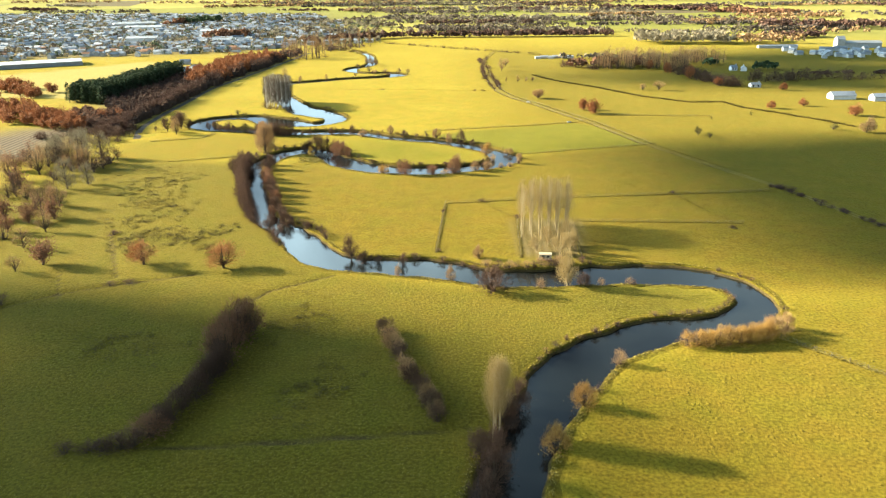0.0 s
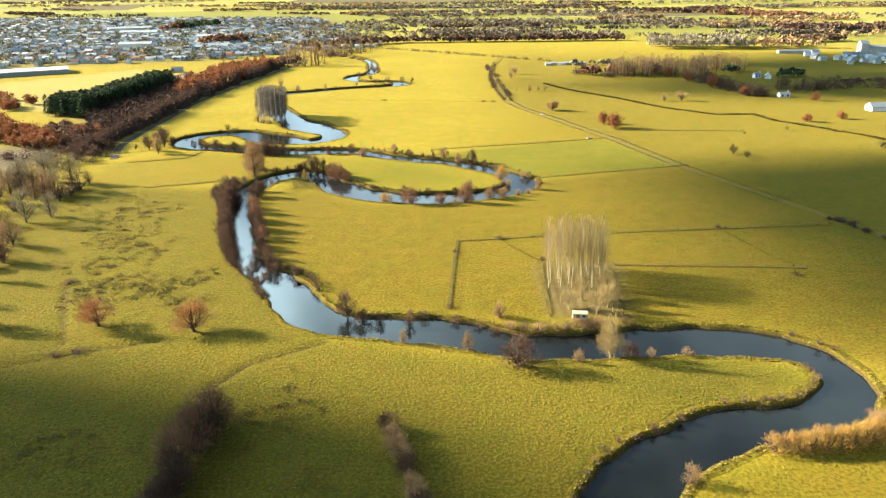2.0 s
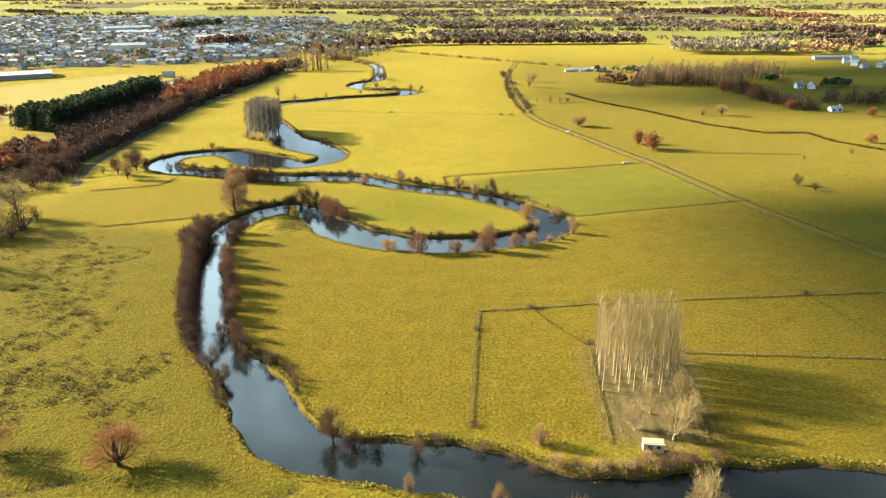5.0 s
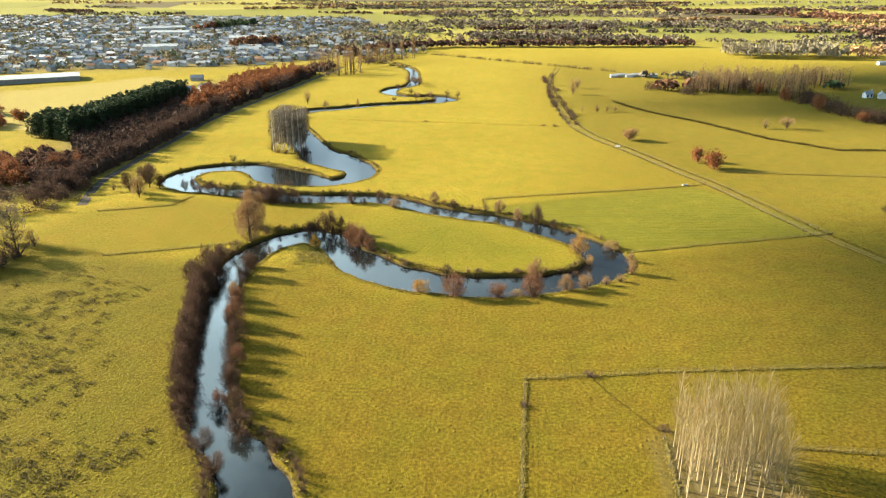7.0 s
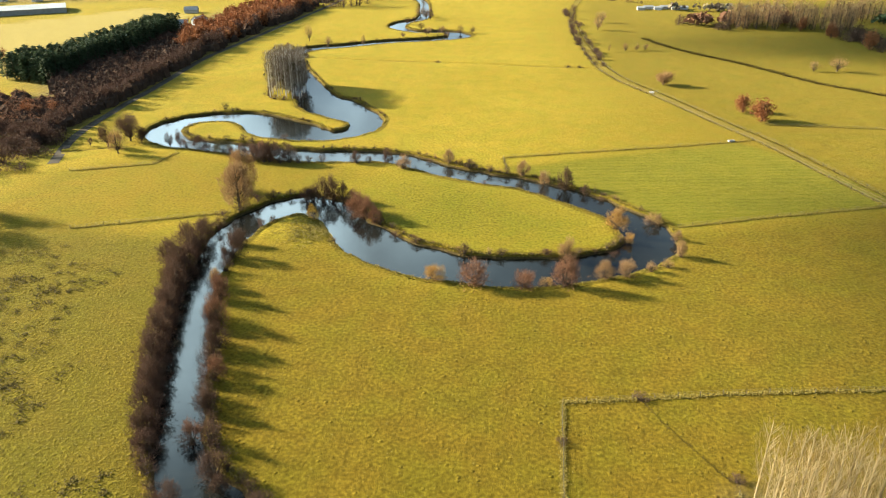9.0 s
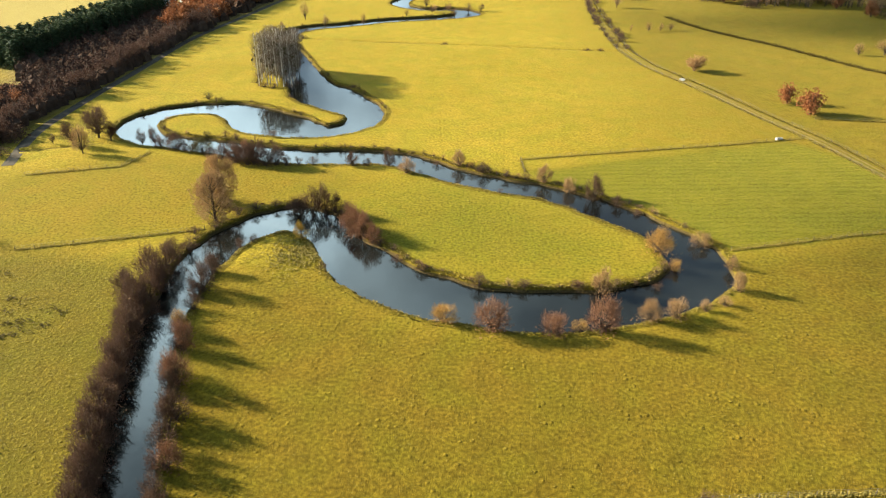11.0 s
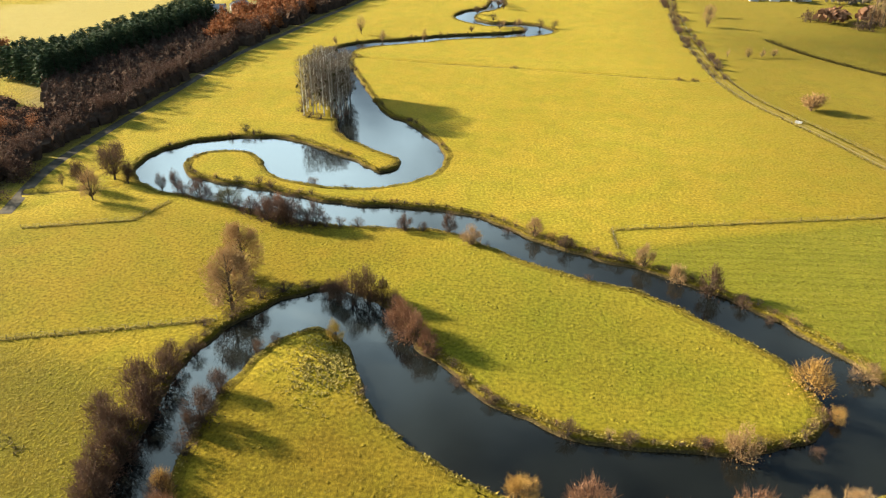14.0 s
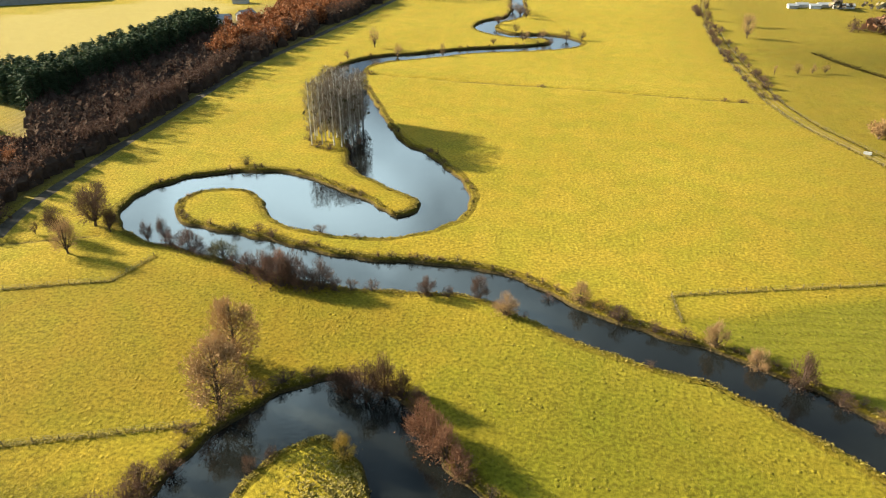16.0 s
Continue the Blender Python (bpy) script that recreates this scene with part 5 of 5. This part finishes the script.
town_trees = [(x, y, h, w) for x, y, h, w in zip(tx[ok], ty[ok], rng.uniform(3.0, 8.0, len(tx)), rng.uniform(3.5, 7.5, len(tx)))]
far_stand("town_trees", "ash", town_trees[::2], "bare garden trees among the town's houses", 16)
far_stand("town_evergreens", "yew", town_trees[1::4], "dark evergreen garden trees among the town's houses", 16)
far_stand("town_autumn_trees", "grey", town_trees[3::4], "brown bare garden trees among the town's houses", 16)


# ---- fences ----
POST = mesh_np("post", *join(tubes([(0, 0, -0.3)], [(0, 0, 1.0)], 0.06, 0.05, 6), tubes([(0, 0, 1.0)], [(0, 0, 1.04)], 0.05, 0.02, 6)), M_POST)


def strip_points(pts, step):
    out = []
    for (ax, ay), (bx, by) in zip(pts, pts[1:]):
        n = max(1, round(math.hypot(bx - ax, by - ay) / step))
        out += [(ax + (bx - ax) * i / n, ay + (by - ay) * i / n) for i in range(n)]
    return out + [pts[-1]]


def fence(pts, label, gap=3.8):
    ob = empty_thing("fence", Matrix.Translation((pts[0][0], pts[0][1], 0)), label, "fence", "meadow fences")
    ps = [(x + rnd.uniform(-0.12, 0.12), y + rnd.uniform(-0.12, 0.12)) for x, y in strip_points(pts, gap)]
    zs = ground_z([p[0] for p in ps], [p[1] for p in ps])
    tops = []
    for (x, y), z in zip(ps, zs):
        o = part("post", POST, ob)
        o.location = (x - pts[0][0], y - pts[0][1], z)
        o.rotation_euler = (rnd.uniform(-0.06, 0.06), rnd.uniform(-0.06, 0.06), rnd.uniform(0, 3))
        tops.append((x - pts[0][0], y - pts[0][1], z))
    tops = np.array(tops)
    for hgt in (0.4, 0.7, 1.0):
        part("wire", mesh_np("wire", *tubes(tops[:-1] + (0, 0, hgt), tops[1:] + (0, 0, hgt), 0.012, 0.012, 3), M_WIRE), ob)


# the run from (-118, 303) stands in for an earth step without posts
FENCES = [[(-2, 194), (0, 228), (1, 242), (28, 246), (82, 252), (120, 255)], [(22, 190), (24, 223)], [(44, 222), (96, 219)], [(-118, 303), (-81, 316)], [(-141, 344), (-118, 352), (-115, 363)],
          [(-8, 356), (-9, 365), (71, 387), (76, 389)], [(35, 314.5), (62, 323), (100, 334)], [(39, 190), (41, 216)], [(74, 141), (88, 125), (100, 110)], [(86, 408), (150, 404)]]
for f_pts in FENCES:
    fence(f_pts, "weathered post-and-wire fence in long pale grass")


# ---- tussocks and long grass ----
def tuft_mesh(rng, x, y, z, size, per=5):
    """Small clumps of grass: bent blades fanning out from each spot."""
    n = len(x) * per
    P = np.repeat(np.stack([x, y, z], 1), per, 0)
    s = np.repeat(size, per)[:, None]
    a = rng.uniform(0, 2 * np.pi, n)
    out = np.stack([np.cos(a), np.sin(a), 0 * a], 1)
    side = np.stack([-np.sin(a), np.cos(a), 0 * a], 1)
    P = P - out * s * 0.1 + np.array((0, 0, 1.0)) * s * 0.22
    tip = P + out * s * rng.uniform(0.45, 0.9, (n, 1)) + np.array((0, 0, 1.0)) * s * rng.uniform(0.2, 0.5, (n, 1))
    V = np.stack([P - side * s * 0.22, P + side * s * 0.22, tip], 1).reshape(-1, 3)
    return V, np.arange(3 * n).reshape(-1, 3)


def tufts(name, colour, label, rng, x, y, lo, hi, near_water=2.2, per=5):
    e = to_river(x, y) + ripple(x, y) * 0.6
    ok = e > near_water
    x, y = x[ok], y[ok]
    z = ground_z(x, y)
    tagged(new(name, mesh_np(name, *tuft_mesh(rng, x, y, z, rng.uniform(lo, hi, len(x)), per), CROWN[colour])), label, "grass", kind="stuff")


rng = np.random.default_rng(21)
spots = np.concatenate([rng.normal(c, sd, (int(4.5 * sd), 2)) for *c, sd in [(-83, 205, 5), (-74, 207, 4), (-70, 213, 4), (-88, 212, 5), (-95, 206, 4), (-98, 226, 6), (-92, 238, 5), (-104, 243, 6), (-110, 256, 7), (-106, 270, 6), (-90, 196, 4), (-68, 198, 3), (-118, 280, 7), (-24, 120, 5), (-70, 140, 5), (-35, 150, 5)]])
cl = np.concatenate([rng.normal(c, rng.uniform(0.4, 1.3), (22, 2)) for c in spots])
tufts("rush_clumps", "rush", "dark rush clumps in the wet corner of the pasture", rng, cl[:, 0], cl[:, 1], 0.22, 0.62, per=4)
n = 46000
tx, ty = rng.uniform(-150, 75, n), rng.uniform(60, 305, n)
ok = inside(tx, ty, ROUGH)
tufts("rough_tussocks", "grass", "coarse olive grass tussocks in the rough pasture", rng, tx[ok], ty[ok], 0.12, 0.36, per=4)
n = 34000
tufts("meadow_tussocks", "grass", "small yellow-green tussocks across the grazed meadow", rng, rng.uniform(-120, 90, n), 120 + 300 * rng.uniform(0, 1, n) ** 0.85, 0.10, 0.30, per=3)

sx, sy = rng.normal(-56, 4, 900), rng.normal(307, 4.5, 900)
tufts("spit_grass", "grass", "rank grass on the tip of the river spit", rng, sx, sy, 0.3, 0.8, 0.6)
# dead grass and sedge along both banks
k = rng.integers(20, len(RIVER) - 60, 44000)
tan = unit(np.diff(RIVER[:, :2], axis=0))[np.minimum(k, len(RIVER) - 2)]
off = RIVER[k, 2] / 2 + rng.normal(0.75, 0.45, len(k))
sgn = rng.choice((-1, 1), len(k))
slip = rng.uniform(-0.5, 0.5, len(k))
bx, by = RIVER[k, 0] - tan[:, 1] * off * sgn + tan[:, 0] * slip, RIVER[k, 1] + tan[:, 0] * off * sgn + tan[:, 1] * slip
half = len(k) // 2
tufts("bank_sedge", "sedge", "dark dead sedge along the river banks", rng, bx[:half:2], by[:half:2], 0.3, 0.65, -0.2, 4)
tufts("bank_straw", "straw", "pale dead grass along the river banks", rng, bx[half::2], by[half::2], 0.25, 0.6, 0.3, 4)
tufts("bank_grass", "grass", "rank green grass along the river banks", rng, bx[half + 1::2], by[half + 1::2], 0.25, 0.55, 0.6, 4)
fx, fy = [], []
for f_pts in FENCES:
    q = np.array(strip_points(f_pts, 0.05))
    fx.append(q[:, 0] + rng.normal(0, 0.3, len(q))), fy.append(q[:, 1] + rng.normal(0, 0.3, len(q)))
fx, fy = np.concatenate(fx), np.concatenate(fy)
tufts("fence_grass", "grass", "long green grass left standing under the fences", rng, fx[::2], fy[::2], 0.25, 0.5, 1.0, 4)
tufts("fence_straw", "straw", "long dead grass left standing under the fences", rng, fx[1::2], fy[1::2], 0.25, 0.5, 1.0, 4)
q = np.concatenate([np.array(strip_points(f, 0.06)) for f in ([(-2, 194), (0, 228), (1, 242)], [(22, 190), (24, 223)], [(39, 190), (41, 216)])])
tufts("hedge_grass", "straw", "thick pale dead grass along the grove paddock", rng, q[:, 0] + rng.normal(0, 0.22, len(q)), q[:, 1] + rng.normal(0, 0.22, len(q)), 0.2, 0.42, 1.0, 4)
fx, fy = [], []
for f_pts in DITCHES:
    q = np.array(strip_points(f_pts, 0.12))
    fx.append(q[:, 0] + rng.normal(0, 0.28, len(q))), fy.append(q[:, 1] + rng.normal(0, 0.28, len(q)))
tufts("ditch_sedge", "sedge", "dark sedge growing in the field ditches", rng, np.concatenate(fx), np.concatenate(fy), 0.18, 0.42, 0.5, 4)
q = np.array(strip_points(EAST_DITCH, 0.05))
tufts("east_ditch_sedge", "sedge", "tall dark sedge along the winding east ditch", rng, q[:, 0] + rng.normal(0, 0.9, len(q)), q[:, 1] + rng.normal(0, 0.9, len(q)), 0.5, 1.2, 0.5, 4)


for pts in ([(14, 244), (16, 239), (19, 233.5), (24, 225)], [(84, 252), (88, 236), (90, 228), (97, 213)]):
    q = np.array(strip_points(pts, 0.12))
    tufts("dry_ditch_sedge", "sedge", "thin dark sedge along a dry field ditch", rng, q[:, 0] + rng.normal(0, 0.14, len(q)), q[:, 1] + rng.normal(0, 0.14, len(q)), 0.16, 0.34, 0.5, 4)

# ---- farm track and woodland path ----
def ribbon(pts, width, lift, mat, name, offset=0.0):
    q = spline([(x, y, 0) for x, y in pts], 3.0)[:, :2]
    t = unit(np.gradient(q, axis=0))
    nrm = np.stack([-t[:, 1], t[:, 0]], 1)
    wob = np.interp(np.arange(len(q)), np.arange(0, len(q) + 4, 4), np.random.default_rng(len(q)).uniform(-0.25, 0.25, len(q) // 4 + 2)[: len(np.arange(0, len(q) + 4, 4))])
    cols = [q + nrm * (offset + s * width / 2) + nrm * wob[:, None] * 0.5 for s in (-1, -0.3, 0.3, 1)]
    V = np.concatenate([np.column_stack([c, ground_z(c[:, 0], c[:, 1]) + l]) for c, l in zip(cols, (lift * 0.2, lift, lift, lift * 0.2))])
    n = len(q)
    i = np.arange(n - 1)
    F = np.concatenate([np.stack([c * n + i, c * n + i + 1, (c + 1) * n + i + 1, (c + 1) * n + i], 1) for c in range(3)])
    return mesh_np(name, V, F, mat)


TRACK = [(52, 760), (41, 698), (36, 640), (35, 589), (36.5, 540), (38, 505), (44, 477), (57, 445), (71, 408), (80, 385), (96, 333), (117, 282), (128, 254), (140, 213), (150, 180)]
track = empty_thing("farm_track", Matrix(), "two pale wheel ruts of a grassy farm track", "track", kind="structure")
part("rut", ribbon(TRACK, 0.6, 0.05, M_TRACK, "rut", -0.85), track)
part("rut", ribbon(TRACK, 0.6, 0.05, M_TRACK, "rut", 0.85), track)
tagged(new("woodland_path", ribbon([(-150, 350), (-158, 377), (-160, 406), (-161, 454), (-162, 514), (-152, 603), (-142, 693), (-135, 760)], 3.4, 0.08, M_PATH, "woodland_path")), "grey gravel path along the wood's edge, darkened as shade", "path", kind="structure")


q = np.array(strip_points(TRACK[:12], 0.10))
side = rng.choice((-2.1, 0.0, 2.1), len(q), p=(0.42, 0.1, 0.48)) + rng.normal(0, 0.28, len(q))
tufts("track_verge", "sedge", "dark rank grass along the farm track's edges", rng, q[:, 0] + side, q[:, 1] + 0.3 * side, 0.25, 0.6, 0.5, 4)


walk_line = spline([(x, y, 0) for x, y in TRACK[2:11]], 4.0)[:, :2]
across = unit(np.gradient(walk_line, axis=0))
for sgn in (-2.7, 2.7):
    line = walk_line + sgn * np.stack([-across[:, 1], across[:, 0]], 1)
    fence([tuple(p) for p in line], "weathered post-and-wire fence along the farm track", 4.0)
    q = np.array(strip_points([tuple(p) for p in line], 0.14))
    tufts("track_straw", "straw", "long dead grass under the track fence", rng, q[:, 0] + rng.normal(0, 0.35, len(q)), q[:, 1] + rng.normal(0, 0.35, len(q)), 0.25, 0.6, 0.5, 4)


# ---- buildings ----
def gable(w, d, h, r, over=0.3):
    """Walls with gables, and a roof slab of real thickness, for a house w long, d deep."""
    wv = np.array([(-w / 2, -d / 2, -0.3), (w / 2, -d / 2, -0.3), (w / 2, d / 2, -0.3), (-w / 2, d / 2, -0.3), (-w / 2, -d / 2, h), (w / 2, -d / 2, h), (w / 2, d / 2, h), (-w / 2, d / 2, h)])
    walls = (wv, np.array([(0, 1, 5, 4), (1, 2, 6, 5), (2, 3, 7, 6), (3, 0, 4, 7), (4, 5, 6, 7)]))
    gab = (np.array([(-w / 2, -d / 2, h), (-w / 2, d / 2, h), (-w / 2, 0, h + r), (-w / 2, 0, h + r), (w / 2, -d / 2, h), (w / 2, d / 2, h), (w / 2, 0, h + r), (w / 2, 0, h + r)]), np.array([(0, 1, 2, 3), (5, 4, 6, 7)]))
    sl = []
    for s in (-1, 1):
        a, b, k = w / 2 + over, d / 2 + over, -over * r / (d / 2)
        lo = [(-a, s * b, h + k + 0.05), (a, s * b, h + k + 0.05), (a, 0, h + r + 0.05), (-a, 0, h + r + 0.05)]
        V = np.array(lo + [(x, y, z + 0.22) for x, y, z in lo])
        sl.append((V, np.array([(0, 1, 2, 3), (4, 7, 6, 5), (0, 4, 5, 1), (1, 5, 6, 2), (2, 6, 7, 3), (3, 7, 4, 0)])))
    return join(walls, gab), join(*sl)


def house(name, x, y, turn, w, d, h, r, wall_mat, roof_mat, label, category, group, panes=True):
    z = float(ground_z(x, y)[0])
    ob = empty_thing(name, pose(x, y, z, 0, 0, turn), label, category, group)
    wl, rf = gable(w, d, h, r)
    wall = part("wall", mesh_np("wall", *wl, wall_mat), ob)
    roof = part("roof", mesh_np("roof", *rf, roof_mat), ob)
    if panes:
        k = max(2, int(w / 3.2))
        for i in range(k):
            for s in (-1, 1):
                part("window", mesh_np("window", *box(-w / 2 + (i + 0.5) * w / k, s * (d / 2 + 0.01), h * 0.55, 1.1, 0.08, 1.3), M_GLASS), ob)
        part("chimney", mesh_np("chimney", *box(w * 0.4, 0, h + r + 0.3, 0.9, 0.6, 1.5), M_STONE), ob)
    return ob


hr = random.Random(17)
for x, y, turn, w, d, h, r in [(239, 607, 10, 5, 4, 2.4, 1.6), (246, 603, 80, 4.5, 4, 2.4, 1.6), (219, 514, 5, 7, 4, 1.9, 1.2)]:
    house("farmhouse", x, y, turn, w, d, h, r, M_WALL, M_SLATE, "white rendered farmhouse with a slate roof", "house", "farmhouses")
for x, y, turn, w, d, h, r, wm, rm in [(253, 462, 4, 15, 7, 2.4, 2.2, M_WALL, M_SLATE), (274, 455, 4, 12, 6, 2.4, 1.8, M_WALL, M_SLATE), (421, 793, 2, 8, 8, 9, 3, M_STONE, M_SHEET), (446, 796, 2, 40, 10, 5, 2, M_STONE, M_SHEET), (356, 793, 2, 42, 5, 2.4, 1.0, M_STONE, M_SHEET), (440, 738, 6, 20, 8, 3, 1.8, M_STONE, M_SHEET), (90, 700, 3, 5, 4, 1.5, 0.8, M_STONE, M_SHEET), (96.2, 705, 8, 6.5, 4, 1.5, 0.8, M_STONE, M_SHEET), (102.4, 701, -4, 5.5, 4, 1.5, 0.8, M_WALL, M_SHEET), (108.6, 706, 5, 7, 4, 1.5, 0.8, M_STONE, M_SHEET), (114.8, 702, 0, 5, 4, 1.5, 0.8, M_STONE, M_SHEET), (121, 704, 6, 6, 4, 1.5, 0.8, M_WALL, M_SHEET), (-362, 655, 30, 78, 28, 3.4, 1.5, M_SHEET, M_SHEET), (-300, 1010, 5, 45, 20, 5, 2, M_WALL, M_SHEET), (-430, 1090, 8, 50, 20, 5, 2, M_WALL, M_SHEET), (-213, 603, 20, 10, 6, 3, 2, M_WALL, M_SLATE), (-206, 618, 70, 9, 6, 3, 2, M_WALL, M_SLATE), (-231, 667, 12, 9, 5.5, 2.2, 2.0, M_STONE, M_SLATE), (-348, 872, 12, 34, 18, 7, 2, M_WALL, M_SHEET), (-472, 1160, 30, 60, 18, 6, 2, M_WALL, M_SHEET), (-255, 880, 5, 26, 10, 4, 2, M_WALL, M_SLATE)]:
    house("farm_shed", x, y, turn, w, d, h, r, wm, rm, "long pale shed with a low roof", "shed", "farm sheds", False)
for i in range(40):
    x, y = 345 + hr.uniform(0, 110), 692 + hr.uniform(0, 85)
    house("village_house", x, y, hr.uniform(0, 180), hr.uniform(5, 7.5), 4.4, hr.uniform(2.2, 3.2), 1.6, hr.choice((M_WALL, M_STONE)), M_SLATE, "pale village house with a slate roof", "house", "eastern village", False)


def town_spots(n):
    out = []
    while len(out) < n:
        y = 690 + 800 * hr.random() ** 0.9
        x = hr.uniform(-0.66 * y + 30, -80)
        edge = -105 - 0.14 * (y - 850) + 30 * math.sin(y / 31)
        if not inside(np.array([min(x, -106.0)]), np.array([y]), TOWN)[0] or hr.random() > (edge - x) / 160 + 0.25:
            continue
        row = round(y / 19)
        out.append((x, row * 19 + hr.uniform(-5, 5), (8 if row % 2 else -6) + hr.choice((0, 0, 0, 90)) + hr.uniform(-9, 9)))
    return out


spots = town_spots(1700)
spots.sort(key=lambda s: s[1])
for x, y, turn in spots[:150]:
    house("town_house", x, y, turn, hr.uniform(5.5, 9), hr.uniform(4.0, 5.2), hr.uniform(2.2, 3.2), hr.uniform(1.4, 2.0), hr.choice((M_WALL, M_STONE, M_STONE)), hr.choice((M_SLATE, M_SLATE, M_SLATE, M_TILE)), "pale rendered town house with a slate roof", "house", "town houses", False)
wall_sets, roof_sets, white_sets = [], [], []
for (x, y, turn), gz in zip(spots[150:], ground_z([s[0] for s in spots[150:]], [s[1] for s in spots[150:]])):
    wl, rf = gable(hr.uniform(5.5, 10), hr.uniform(4.0, 5.4), hr.uniform(2.2, 3.4), hr.uniform(1.4, 2.1))
    m = np.array(pose(x, y, gz, 0, 0, turn))
    for V, F, dest in ((*wl, wall_sets if hr.random() < 0.75 else white_sets), (*rf, roof_sets)):
        dest.append((V @ m[:3, :3].T + m[:3, 3], F))
town = empty_thing("distant_town", Matrix(), "far pale houses of a spread-out slate-roofed town", "town", kind="stuff")
part("walls", mesh_np("walls", *join(*wall_sets), M_STONE), town)
part("white_walls", mesh_np("white_walls", *join(*white_sets), M_WALL), town)
part("roofs", mesh_np("roofs", *join(*roof_sets), M_SLATE), town)

# small white trailer hut beside the pale grove
hut = empty_thing("trailer_hut", pose(28.5, 187.6, float(ground_z(28.5, 187.6)[0]), 0, 0, -6), "small cream livestock trailer hut under the poplars", "trailer")
part("body", mesh_np("body", *box(0, 0, 1.25, 3.4, 1.7, 1.5), M_CREAM), hut)
part("roof", mesh_np("roof", *join(box(0, 0, 2.05, 3.6, 1.9, 0.08), box(0, 0, 2.12, 3.3, 1.2, 0.08)), M_CREAM), hut)
part("door", mesh_np("door", *box(-0.6, -0.87, 1.2, 0.8, 0.05, 1.3), M_POST), hut)
part("window", mesh_np("window", *box(0.8, -0.87, 1.5, 0.7, 0.05, 0.5), M_GLASS), hut)
part("drawbar", mesh_np("drawbar", *box(2.2, 0, 0.5, 1.2, 0.12, 0.12), M_WIRE), hut)
for sx in (-0.8, 0.8):
    for sy in (-0.8, 0.8):
        part("wheel", mesh_np("wheel", *tubes([(sx, sy - 0.09, 0.32)], [(sx, sy + 0.09, 0.32)], 0.32, 0.32, 12), M_TYRE), hut)


def water_trough(x, y, turn):
    """A cast trough: four walls round a dark basin."""
    ob = empty_thing("water_trough", pose(x, y, float(ground_z(x, y)[0]) - 0.02, 0, 0, turn), "pale concrete water trough beside the farm track", "trough", "troughs")
    shell = join(box(0, -0.42, 0.32, 2.0, 0.12, 0.64), box(0, 0.42, 0.32, 2.0, 0.12, 0.64), box(-0.94, 0, 0.32, 0.12, 0.72, 0.64), box(0.94, 0, 0.32, 0.12, 0.72, 0.64), box(0, 0, 0.06, 1.76, 0.72, 0.12))
    part("shell", mesh_np("shell", *shell, M_STONE), ob)
    part("water", mesh_np("water", *box(0, 0, 0.3, 1.74, 0.7, 0.3), M_WATER), ob, "still dark water")


# the second one stands in for a pale slab on the track
for x, y, turn in [(68, 387, 15), (53.5, 453.5, -30)]:
    water_trough(x, y, turn)

# ---- small cumulus clouds, high to the west, drifting before the sun ----
M_CLOUD = simple("white_cloud", (0.72, 0.74, 0.78), (0.85, 0.86, 0.88), 0.02, 1.0, bump=0, spec=0.0)


def cloud(puffs, label, height=900.0):
    """A cumulus of billowing puffs; each puff is the ground spot it shades, and its radius."""
    bm = bmesh.new()
    for gx, gy, r in puffs:
        c = Vector((gx, gy, 0)) + sun_dir * (height / sun_dir.z)
        made = bmesh.ops.create_icosphere(bm, subdivisions=3, radius=r)
        for v in made["verts"]:
            d = v.co.normalized()
            v.co = c + v.co * (1 + 0.42 * noise.noise(d * 1.6 + c * 0.013) + 0.22 * noise.noise(d * 4.1 + c * 0.02))
    me = bpy.data.meshes.new("cloud")
    bm.to_mesh(me)
    bm.free()
    me.materials.append(M_CLOUD)
    tagged(new("cloud", me), label, "cloud", "clouds", "structure")


cloud([(-64, 124, 15), (-28, 106, 15), (-78, 152, 13), (-98, 158, 15), (-56, 150, 9), (-66, 98, 24), (-34, 118, 21), (-70, 152, 9), (-110, 90, 20), (-24, 92, 18), (-40, 150, 8), (-20, 138, 12), (-36, 74, 26), (-46, 130, 13), (-80, 116, 12), (-96, 140, 7), (-36, 112, 14), (-58, 140, 9), (-2, 80, 16), (-8, 104, 12)], "small white cumulus cloud shading the south pasture")
cloud([(152, 304, 25), (195, 310, 28), (162, 270, 31), (205, 265, 36), (146, 235, 25), (186, 215, 29), (126, 296, 15), (118, 252, 18), (126, 214, 17), (242, 312, 32), (98, 284, 8), (108, 226, 10), (122, 188, 14), (152, 178, 18), (101, 198, 9), (190, 180, 22)], "white cumulus cloud shading the east meadow", 1300.0)
cloud([(150, 568, 15), (215, 562, 24), (285, 580, 34), (345, 600, 38), (235, 618, 24), (175, 602, 15), (395, 600, 40), (118, 556, 13), (300, 520, 26), (240, 520, 18), (360, 690, 40), (270, 690, 30), (440, 740, 40), (150, 520, 11), (205, 575, 18)], "broad white cumulus cloud shading the eastern farms", 1900.0)
